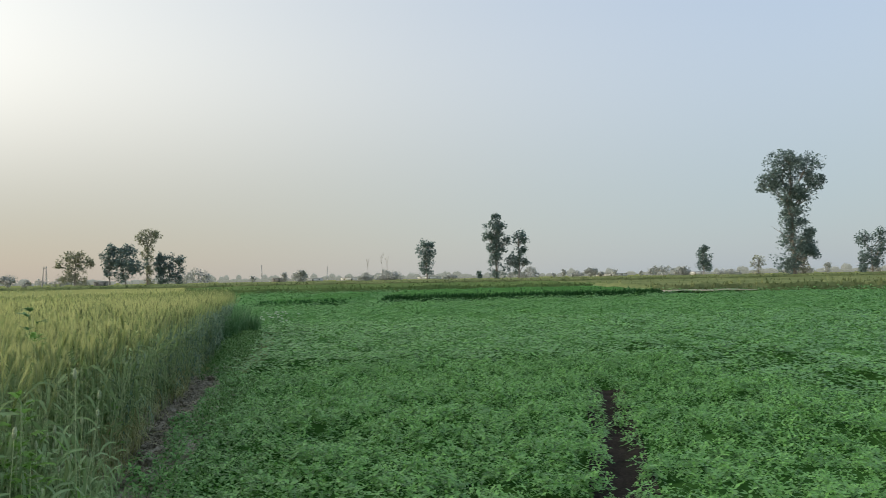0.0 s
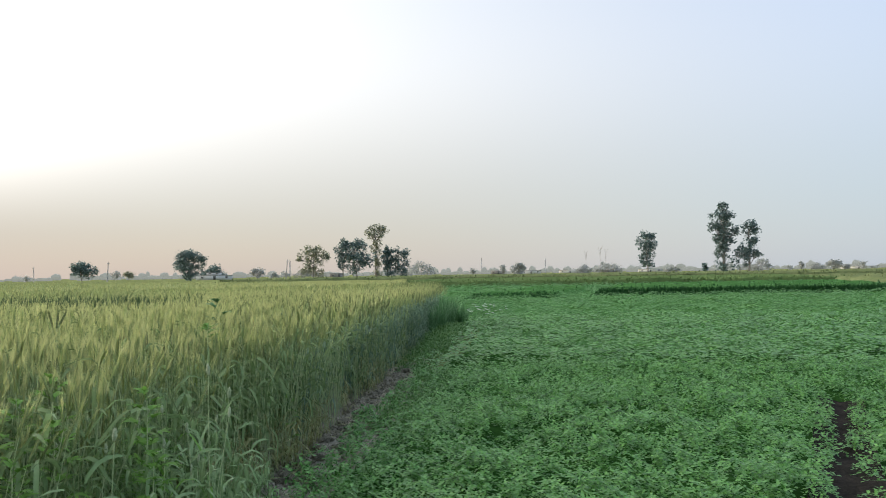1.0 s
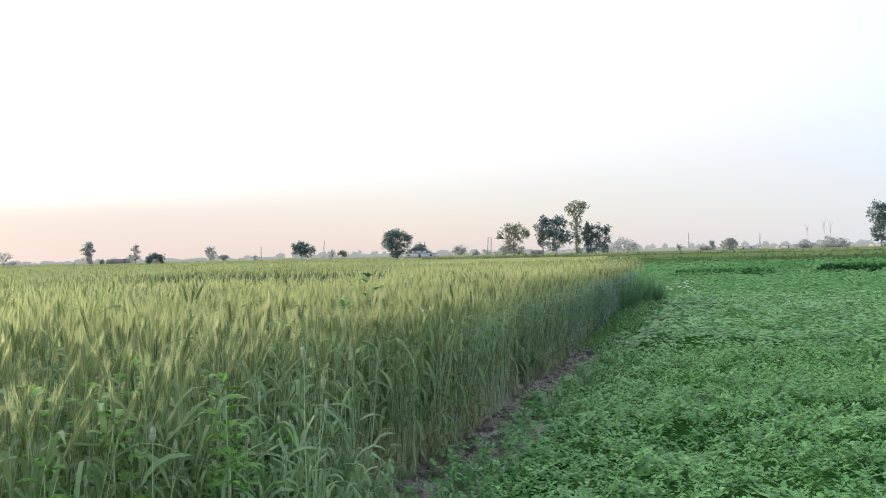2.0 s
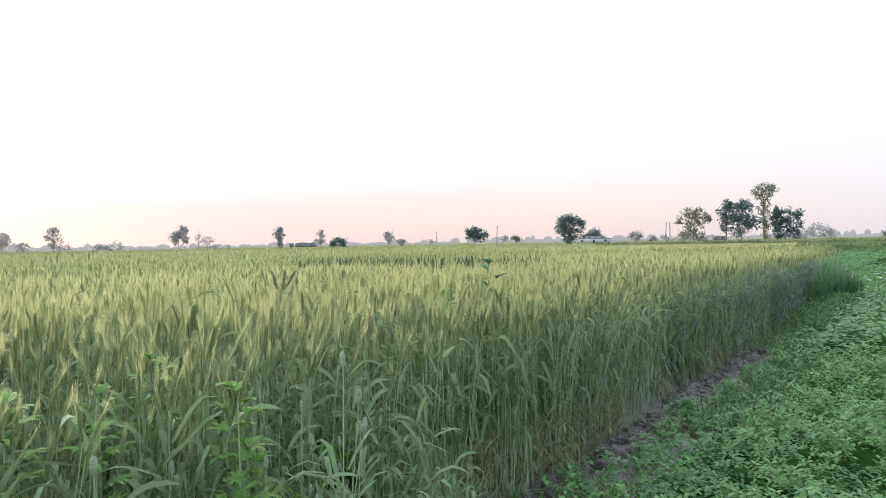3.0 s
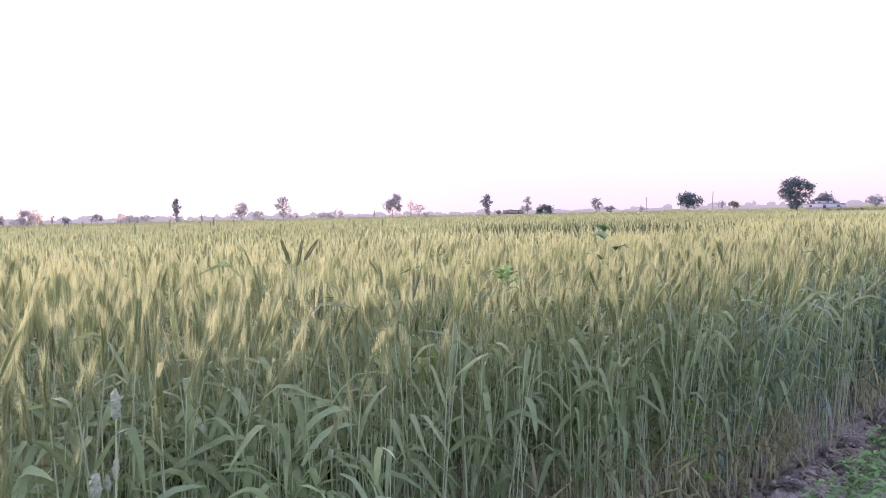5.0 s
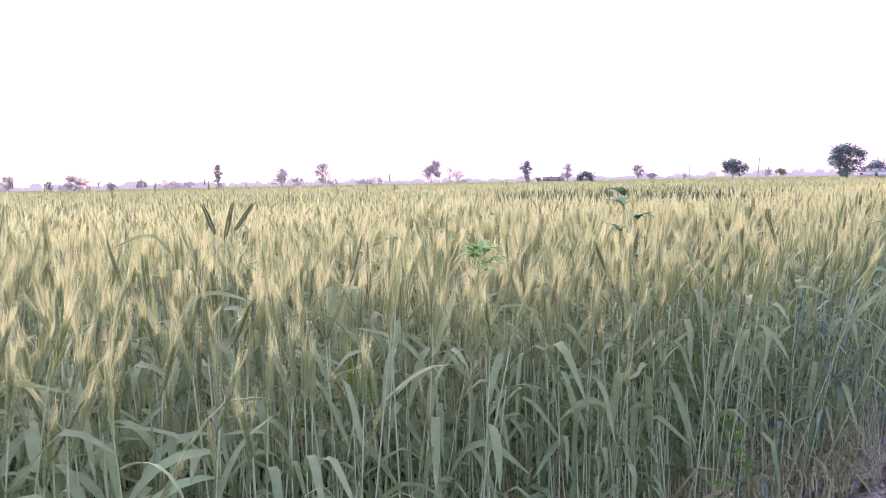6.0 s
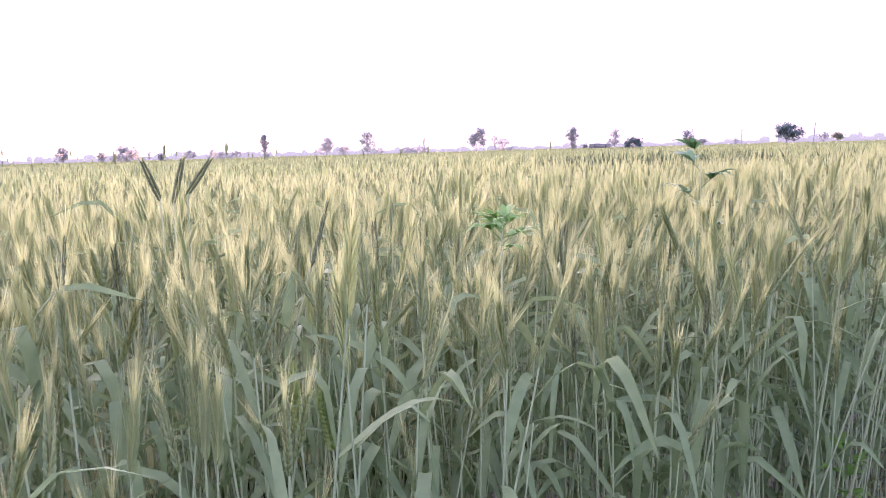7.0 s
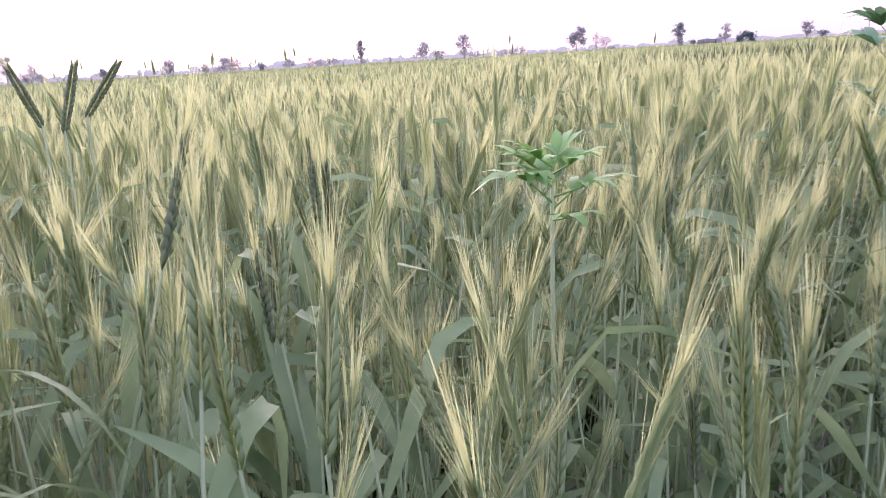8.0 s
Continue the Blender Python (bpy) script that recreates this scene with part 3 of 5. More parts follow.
# ---- clover ----
def clover_kind(r, leaves=10, wide=0.055, leaf=0.030):
    """A sprig of clover: a mound of three-fingered leaves with long pointed leaflets."""
    sh = Shape()
    for k in range(leaves):
        a, far = r.uniform(0, 6.28), wide * r.uniform(0, 1) ** 0.6
        c = np.array([far * math.cos(a), far * math.sin(a), 0.085 - 0.07 * (far / wide) ** 2 + r.uniform(-0.03, 0.02)])
        y0, tip = r.uniform(0, 6.28), r.normal(0, 0.22, 2) + 0.5 * np.array([math.cos(a), math.sin(a)]) * far / wide
        long = leaf * r.uniform(0.7, 1.15)
        for j in range(3):
            b = y0 + j * 2.1 + r.uniform(-0.25, 0.25)
            o = np.array([math.cos(b), math.sin(b), 0.16])
            o[2] -= o[0] * tip[0] + o[1] * tip[1] + r.uniform(-0.3, 0.2)
            sd = np.array([-math.sin(b), math.cos(b), 0.15]) * long * 0.31
            sh.add([c, c + o * long * 0.55 + sd, c + o * long + [0, 0, -0.12 * long], c + o * long * 0.55 - sd], [(0, 1, 2), (0, 2, 3)], 0)
    return sh.arrays()


clover_kinds = [clover_kind(r0) for _ in range(12)]


def clover_spray(r):
    """A farther tuft of clover: single leaves instead of trefoils."""
    sh = Shape()
    for k in range(5):
        c = np.array([r.uniform(-0.065, 0.065), r.uniform(-0.065, 0.065), r.uniform(-0.01, 0.09)])
        a, tip = r.uniform(0, 6.28), r.uniform(-0.3, 0.5)
        o, sd = np.array([math.cos(a), math.sin(a), tip]) * 0.052, np.array([-math.sin(a), math.cos(a), 0]) * 0.019
        sh.add([c - o * 0.5, c + sd, c + o * 0.5, c - sd], [(0, 1, 2), (0, 2, 3)], 0)
    return sh.arrays()


far_clover_kinds = [clover_spray(r0) for _ in range(10)]


def clover_top(s, d):
    """Height of the clover: tufts a stride wide, lower along the bund."""
    tuft = 0.5 + 0.7 * lumps(s, d, 2.6) + 0.35 * lumps(s, d, 6.5, 9.0) + 0.5 * lumps(s, d, 0.8, 2.0)
    lowered = np.clip((verge_of(s) + 0.12 - d) / 1.1, 0.34, 1.0)
    xy = plan(s, d)
    gap, t = furrow_gap(xy)
    open_ground = np.clip((gap - 0.03) / 0.08, 0.12, 1.0)
    open_ground = np.where((t > -0.4) & (t < 1.04), open_ground, 1.0)
    return (0.09 + 0.15 * np.clip(tuft, -0.2, 1.3)) * lowered * open_ground


def bed_top(s, d):
    """The bed keeps clear of the furrow."""
    gap, t = furrow_gap(plan(s, d))
    clear = np.where((t > -0.5) & (t < 1.1), np.clip((gap - 0.19) / 0.15, 0, 1), 1.0)
    return np.maximum(clover_top(s, d) - 0.085, 0.0) * clear


def clover(density, s0, s1, d0, d1, big):
    count = int(density * (s1 - s0) * (d1 - d0))
    s, d = rng.uniform(s0, s1, count), rng.uniform(d0, d1, count)
    gap, t = furrow_gap(plan(s, d))
    d = np.where(s > 20, d + verge_of(s) - 0.4, d)
    ok = ~((gap < 0.07 + 0.03 * np.sin(9 * t)) & (t < 1.03)) & (d < verge_of(s) - 0.16 * (lumps(s, d, 1.3, 6.0) + 0.1))
    s, d = s[ok], d[ok]
    z = np.maximum(clover_top(s, d) - 0.05, 0.035) + rng.uniform(-0.045, 0.035, len(s))
    return scatter(far_clover_kinds if big > 1 else clover_kinds, plan(s, d), z, rng.uniform(0.75, 1.25, len(s)) * big, rng.uniform(0, 6.28, len(s)), rng.normal(0, 0.2, (len(s), 2)), rng.integers(0, 10, len(s)))


clover_field = tagged(new("clover_field"), "lush low field of bright green fodder clover", "clover field", kind="stuff")
NEAR_S, NEAR_D, FAR_D = np.arange(-6, 13.1, 0.22), np.arange(-9, -0.3, 0.22), np.concatenate([np.arange(-70, -16, 1.5), np.arange(-16, -8.95, 0.35)])
part("bed", sheet("clover_bed", NEAR_S, NEAR_D, bed_top, [UNDER]), None, clover_field, "dark green sheet under the clover, its shade put in the colour")
part("bed", sheet("clover_bed", NEAR_S, np.append(FAR_D, NEAR_D[0]), bed_top, [HAZY_UNDER]), None, clover_field)
part("bed", sheet("clover_bed", np.concatenate([[NEAR_S[-1]], np.arange(13.3, 18, 0.3), np.arange(18, 72, 1.5)]), np.concatenate([FAR_D, np.arange(-9, -0.3, 0.3)]), bed_top, [HAZY_UNDER]), None, clover_field)
part("bed", sheet("clover_bed", np.arange(19.5, 73, 1.5), np.arange(-1.5, 9, 0.25), lambda S, D: np.full(S.shape, 0.10) + 0.04 * lumps(S, D, 0.8), [HAZY_UNDER],
                  lambda S, D: D < edge_of(S) + 0.3), None, clover_field)
joined("clover_plants", clover(130, 2.5, 11, -6.5, 0.3, 1.0), [CLOVER], clover_field)
joined("clover_plants", clover(105, 11, 13, -8.5, 0.3, 1.2), [CLOVER], clover_field)
joined("clover_plants", clover(105, 3, 11, -8.5, -6.5, 1.2), [CLOVER], clover_field)
joined("clover_plants", clover(30, -4, 2.5, -7, 0.0, 1.5), [CLOVER], clover_field)
joined("clover_plants", clover(90, 13, 22, -17, 0.45, 1.35), [CLOVER], clover_field)
joined("clover_plants", clover(80, 3, 13, -15, -8.5, 1.35), [CLOVER], clover_field)
joined("clover_plants", clover(17, 22, 42, -34, 0.4, 1.9), [HAZY_CLOVER], clover_field)
joined("clover_plants", clover(5, 42, 70, -45, 0.4, 2.8), [HAZY_CLOVER], clover_field)
joined("clover_plants", clover(13, 6, 22, -36, -16, 2.4), [HAZY_CLOVER], clover_field)
clover_meshes = [mesh_of("clover_plant", *clover_kind(r0, 18, 0.07, 0.029)[:2], [CLOVER]) for _ in range(8)]
for k in range(300):
    s, d = rng.uniform(4.3, 8.5), rng.uniform(-3.2, -0.55)
    ob = new("clover_plant", clover_meshes[int(rng.integers(0, 8))])
    ob.parent = clover_field
    x, y = plan(s, d)
    ob.matrix_local = pose(x, y, float(clover_top(np.array([s]), np.array([d]))[0]) - 0.045, 0, 0, rng.uniform(0, 360))


# ---- clods of earth on the bund ----
def clod_mesh(r):
    bm = bmesh.new()
    bmesh.ops.create_icosphere(bm, subdivisions=1, radius=1.0)
    for v in bm.verts:
        v.co *= r.uniform(0.65, 1.25)
        v.co.z *= 0.55
    me = bpy.data.meshes.new("clod")
    bm.to_mesh(me)
    bm.free()
    me.materials.append(SOIL)
    return me


clods = [clod_mesh(r0) for _ in range(9)]
for k in range(300):
    s = 4.3 + 7.2 * rng.uniform(0, 1)
    d = 0.5 * float(edge_of(s)) - 0.09 + rng.normal(0, 0.075)
    ob = new("clod", clods[k % 9])
    ob.parent = bund
    x, y = plan(s, d)
    size = 0.014 + 0.055 * rng.uniform(0, 1) ** 2
    ob.matrix_local = pose(x, y, float(bund_height(np.array([s]), np.array([d]))[0]) + size * 0.2, rng.uniform(-20, 20), rng.uniform(-20, 20), rng.uniform(0, 360)) @ Matrix.Scale(size, 4)

# crumbs of the same earth between the clods
count = 2600
s = 4.2 + 7.5 * rng.uniform(0, 1, count)
d = 0.5 * edge_of(s) - 0.08 + rng.normal(0, 0.10, count)
crumb = (np.array([(1, 0, 0), (0, 1, 0), (-0.8, 0.2, 0), (0.1, -1, 0), (0, 0, 0.9), (0.1, 0, -0.6)], float), np.array([(0, 1, 4), (1, 2, 4), (2, 3, 4), (3, 0, 4), (1, 0, 5), (2, 1, 5), (3, 2, 5), (0, 3, 5)]), np.zeros(8, int))
joined("crumbs", scatter([crumb], plan(s, d), bund_height(s, d) + 0.004, 0.005 + 0.018 * rng.uniform(0, 1, count) ** 2, rng.uniform(0, 6.28, count), rng.normal(0, 0.4, (count, 2)), np.zeros(count, int)), [SOIL], bund)


# ---- weeds and wild grass along the wheat's edge ----
def digitate_weed(s, d, height, mat, label, seed, spread=1.0, bare=0.40):
    """An upright weed: a thin stem with whorls of long pointed leaflets, densest at the tip."""
    r = np.random.default_rng(seed)
    base = tagged(new("weed"), label, "weed", "weeds in the wheat")
    x, y = plan(s, d)
    base.location = (x, y, 0)
    stem = Shape()
    bend = r.normal(0, 0.02, 2)
    zz = np.linspace(0, height - 0.04, 5)
    v, f = tube(np.stack([bend[0] * zz, bend[1] * zz, zz], 1), np.linspace(0.005, 0.002, 5), 5)
    stem.add(v, f)
    part("stem", stem, [STALK], base)
    for k in range(11):
        z0 = height * (bare + (0.98 - bare) * (k / 10) ** 0.7)
        L = (0.125 - 0.045 * k / 10) * spread * r.uniform(0.8, 1.15)
        leaf = Shape()
        yaw0, rise = k * 2.4 + r.uniform(-0.5, 0.5), r.uniform(0.15, 0.7) + 0.05 * k
        reach = spread * (0.075 - 0.005 * k)
        foot = np.array([0, 0, z0])
        hub = foot + np.array([reach * math.cos(yaw0), reach * math.sin(yaw0), reach * rise])
        v, f = tube([foot, hub], [0.0014, 0.001], 3)
        leaf.add(v + [bend[0] * z0, bend[1] * z0, 0], f)
        fan = int(r.integers(5, 8))
        for q in range(fan):
            off = (q - (fan - 1) / 2) / ((fan - 1) / 2)
            reachq = L * (1.0 - 0.45 * abs(off) ** 1.5)
            t = np.linspace(0, 1, 4)
            p = np.stack([reachq * t, 0 * t, reachq * ((0.65 + 0.04 * k) * t - r.uniform(0.45, 0.9) * t ** 2)], 1)
            v, f = ribbon(p, 0.0115 * spread * np.array([0.3, 1, 0.8, 0.03]), (0, 1, 0.25 * r.uniform(-1, 1)))
            leaf.add(turned(v, yaw0 + 1.25 * off) + hub + [bend[0] * z0, bend[1] * z0, 0], f)
        part("leaf", leaf, [mat], base)
    return base


BRIGHT = "bright green weed with fingered leaves among the wheat"
for seed, (s, d, h) in enumerate(((3.37, 0.19, 0.97), (3.18, 0.22, 0.91), (3.32, -0.20, 0.93), (3.36, -0.16, 0.76), (3.24, -0.24, 0.70), (3.02, -0.02, 0.86), (3.45, -0.10, 0.62), (2.86, 0.12, 0.95), (2.7, -0.06, 0.80), (3.95, 0.04, 0.58))):
    digitate_weed(s, d, h, WEED, BRIGHT, 40 + seed, 0.68 if h > 0.85 else 0.6, 0.68)
digitate_weed(5.12, 0.32, 1.06, HAZY_WEED, "green weed with fingered leaves among the wheat ears, paled as by haze", 59, 0.5, 0.93)
digitate_weed(6.28, 0.69, 1.16, DARK_WEED, "dark green weed standing above the wheat ears", 61, 1.0)
digitate_weed(9.6, 2.2, 1.06, DARK_WEED, "dark green weed standing above the wheat ears", 63, 0.7)
digitate_weed(5.9, 0.05, 0.50, WEED, "low green weed at the foot of the wheat", 64, 0.6)


def canary_grass(seed):
    """A wild grass with a pale, dense, egg-shaped ear."""
    r = np.random.default_rng(seed)
    base = tagged(new("canary_grass"), "wild canary grass with a pale whitish-green ear", "grass", "canary grass at the wheat's edge")
    h = 0.80
    stem, ear = Shape(), Shape()
    zz = np.linspace(0, h, 4)
    bend = r.uniform(-0.05, 0.05)
    v, f = tube(np.stack([bend * (zz / h) ** 2, 0 * zz, zz], 1), [0.0022, 0.002, 0.0017, 0.0013], 4)
    stem.add(v, f)
    part("stem", stem, [STALK], base)
    t = np.linspace(0, 1, 13)
    girth = np.interp(t, [0, 0.12, 0.3, 0.6, 0.85, 1], [0.4, 0.85, 1, 0.95, 0.65, 0.1]) * (1 + 0.16 * (np.arange(13) % 2))
    v, f = tube(np.stack([bend + 0 * t, 0 * t, h + 0.040 * t], 1), 0.0066 * girth, 8)
    ear.add(v + r.normal(0, 0.0009, v.shape), f)
    part("ear", ear, [PALE_EAR], base, "pale whitish-green ear")
    for k in range(4):
        sh = Shape()
        blade_shape(sh, r, r.uniform(0.15, 0.6), r.uniform(0, 6.28), r.uniform(0.16, 0.28), 0.006, 0, 6)
        part("leaf", sh, [WEED if k % 2 else GRASS], base)
    return base


canary = [canary_grass(80 + k) for k in range(4)]
spots = [(3.55, -0.36, 1.19), (3.48, -0.37, 1.09), (3.48, -0.35, 0.99), (3.63, -0.32, 0.93), (3.08, -0.11, 0.91), (2.86, -0.27, 1.07), (3.58, -0.28, 0.92),
         (3.72, -0.24, 0.84), (3.42, -0.30, 0.80), (3.85, -0.18, 0.72), (3.30, -0.28, 0.88), (2.95, -0.05, 0.85), (3.6, -0.14, 0.98), (3.05, 0.1, 0.95), (4.10, -0.10, 0.70), (4.22, 0.0, 0.86), (3.95, -0.16, 0.62), (3.80, -0.1, 0.70), (3.68, 0.05, 0.90), (4.0, 0.12, 0.96), (3.25, 0.08, 0.9), (3.5, -0.22, 0.72), (4.2, -0.1, 0.55)]
for k, (s, d, h) in enumerate(spots):
    x, y = plan(s, d)
    m = pose(x, y, 0, rng.normal(0, 3), rng.normal(0, 3), rng.uniform(0, 360)) @ Matrix.Scale(h, 4)
    ob = canary[k] if k < 4 else copy_thing(canary[k % 4], m)
    ob.matrix_basis = m


def grass_tuft(name, seed, blades, height, wide, mat, label, splay=0.5):
    r = np.random.default_rng(seed)
    sh = Shape()
    for k in range(blades):
        L, yaw = height * r.uniform(0.55, 1.15), r.uniform(0, 6.28)
        t = np.linspace(0, 1, 6)
        out = L * splay * r.uniform(0.2, 1.0)
        p = np.stack([out * t ** 1.5, 0 * t, L * (t - 0.42 * r.uniform(0.2, 1.6) * t ** 3)], 1)
        v, f = ribbon(p, wide * np.array([0.6, 1, 1, 0.8, 0.5, 0.03]), (0, 1, 0.2))
        sh.add(turned(v, yaw) + [r.normal(0, height * 0.06), r.normal(0, height * 0.06), 0], f)
    ob = new(name, sh.mesh(name, [mat]))
    return tagged(ob, label, "grass", "grass tufts along the bund")


tufts = [grass_tuft("grass_tuft", 100 + k, 30, 0.36, 0.0072, GRASS, "lush tuft of broad green wild grass by the wheat", 0.5) for k in range(4)]
for k, (s, d, h) in enumerate(((4.25, -0.1, 1.0), (4.0, -0.12, 0.9), (4.5, -0.04, 1.05), (3.75, -0.1, 1.0), (3.5, -0.16, 1.1), (4.75, -0.02, 0.9), (3.2, -0.14, 1.1), (2.95, -0.1, 1.2), (3.62, -0.02, 1.25), (3.35, -0.05, 1.3), (3.88, -0.03, 1.2), (4.12, -0.02, 1.15), (3.08, 0.0, 1.3), (2.8, -0.05, 1.3), (3.0, 0.02, 1.7), (3.4, 0.04, 1.6), (2.7, 0.0, 1.7), (3.75, 0.02, 1.5), (4.2, 0.0, 1.4), (4.45, 0.0, 1.2), (4.6, -0.08, 1.0), (4.1, -0.18, 0.9), (4.38, -0.15, 0.8), (3.9, -0.2, 0.8), (5.2, 0.0, 0.6), (4.15, 0.06, 1.5), (4.35, 0.05, 1.3), (4.55, 0.05, 1.2), (3.95, 0.06, 1.5), (3.65, 0.08, 1.6), (4.28, -0.05, 1.2), (3.2, 0.06, 1.7), (3.82, 0.0, 1.3))):
    x, y = plan(s, d)
    m = pose(x, y, 0.01, 0, 0, rng.uniform(0, 360)) @ Matrix.Scale(h, 4)
    ob = tufts[k] if k < 4 else copy_thing(tufts[k % 4], m)
    ob.matrix_basis = m

# leafy wild grass that has grown in among the edge of the wheat
rg = np.random.default_rng(140)
shoot_kinds = []
for k in range(7):
    sh = Shape()
    tall = rg.uniform(0.45, 0.72)
    v, f = tube([(0, 0, 0), (rg.normal(0, 0.02), rg.normal(0, 0.02), tall)], [0.0024, 0.0012], 3)
    sh.add(v, f, 0)
    for q in range(6):
        blade_shape(sh, rg, tall * rg.uniform(0.25, 1.0), rg.uniform(0, 6.28), rg.uniform(0.12, 0.26), rg.uniform(0.006, 0.010), int(rg.uniform() < 0.35), 6)
    shoot_kinds.append(sh.arrays())
count = 330
s, d = 2.6 + 1.7 * rg.uniform(0, 1, count), rg.uniform(-0.40, 0.16, count)
size = np.clip(0.75 + 1.0 * (d + 0.40), 0.5, 1.12) * rg.uniform(0.7, 1.15, count)
v, f, m = scatter(shoot_kinds, plan(s, d), np.zeros(count), size, rg.uniform(0, 6.28, count), rg.normal(0, 0.12, (count, 2)), rg.integers(0, 7, count))
tagged(new("wild_grass", mesh_of("wild_grass", v, f, [GRASS, BLADE], m)), "lush leafy wild grass grown into the wheat's edge", "grass", kind="stuff")

# broken straw lying on the bund
sh = Shape()
for k in range(420):
    s, d = 3.6 + 11 * rg.uniform(0, 1) ** 1.4, rg.normal(-0.12, 0.10)
    x, y = plan(s, d)
    a, L = rg.uniform(0, 6.28), rg.uniform(0.04, 0.16)
    z = 0.055 + rg.uniform(0, 0.03)
    t = np.linspace(-0.5, 0.5, 3)
    p = np.stack([x + L * t * math.cos(a), y + L * t * math.sin(a), z + 0.02 * rg.uniform(-1, 1) * t + 0.01 * (0.25 - t * t)], 1)
    v, f = ribbon(p, [0.002, 0.003, 0.0015], (-math.sin(a), math.cos(a), 0.3))
    sh.add(v, f)
tagged(new("straw_litter", sh.mesh("straw_litter", [DRY])), "broken dry straw scattered on the earth bund", "straw", kind="stuff")

# low dark weeds that have overgrown the bund farther along
leafy = []
for k in range(6):
    sh = Shape()
    for q in range(13):
        z0 = rg.uniform(0.04, 0.30)
        blade_shape(sh, rg, z0, rg.uniform(0, 6.28), rg.uniform(0.07, 0.14), rg.uniform(0.008, 0.014), 0, 4, rg.normal(0, 0.06, 2))
    leafy.append(sh.arrays())
count = 1250
s = 4.4 + 14.2 * rg.uniform(0, 1, count)
d = np.where(s < 10.6, -0.26 - 0.42 * rg.uniform(0, 1, count), rg.uniform(-0.55, 0.0, count) + edge_of(s) - 0.05)
keep = (lumps(s, d, 1.1, 31.0) > -0.25) & (rg.uniform(0, 1, count) < np.clip((s - 3.5) / 5, 0.3, 1))
s, d = s[keep], d[keep]
v, f, m = scatter(leafy, plan(s, d), np.zeros(len(s)), rg.uniform(0.25, 0.55, len(s)) + 0.3 * np.clip((s - 11) / 4, 0, 1), rg.uniform(0, 6.28, len(s)), rg.normal(0, 0.15, (len(s), 2)), rg.integers(0, 6, len(s)))
tagged(new("verge_weeds", mesh_of("verge_weeds", v, f, [VERGE], m)), "low dark green weeds overgrowing the earth bund", "weeds", kind="stuff")

# the dark clump of rank grass at the wheat's far corner, and the white flowers beside it
clumps = [grass_tuft("grass_clump", 120 + k, 240, 0.98, 0.006, DARK_WEED, "tall dark green clump of rank grass at the field corner", 0.42) for k in range(3)]
for k, (s, d, h) in enumerate(((16.6, 0.38, 0.85), (17.3, 0.30, 0.92), (18.0, 0.28, 1.0), (18.8, 0.22, 0.97), (19.6, 0.28, 0.92), (20.4, 0.20, 0.86), (21.2, 0.35, 0.9), (19.3, -0.02, 0.75), (20.1, -0.05, 0.7))):
    x, y = plan(s, d)
    m = pose(x, y, 0, 0, 0, rng.uniform(0, 360)) @ Matrix.Scale(h, 4)
    ob = clumps[k] if k < 3 else copy_thing(clumps[k % 3], m)
    ob.matrix_basis = m
    tagged(ob, group="rank grass at the field corner")

sh = Shape()
for k in range(46):
    s, d, z = 21.8 + rng.normal(0, 0.9), -0.42 + rng.normal(0, 0.22), rng.uniform(0.28, 0.46)
    x, y = plan(s, d)
    v, f = tube([(x, y, 0.05), (x + 0.02, y, z)], [0.003, 0.002], 3)
    sh.add(v, f, 0)
    for q in range(7):
        a = q * 0.9
        o, w = np.array([math.cos(a), math.sin(a), 0.4]) * 0.04, np.array([-math.sin(a), math.cos(a), 0]) * 0.015
        c = np.array([x + 0.02, y, z])
        sh.add([c, c + o * 0.6 + w, c + o, c + o * 0.6 - w], [(0, 1, 2), (0, 2, 3)], 1)
tagged(new("white_flowers", sh.mesh("white_flowers", [DARK_WEED, PETAL])), "scattered patch of small white flowers by the field corner", "flowers", kind="stuff")


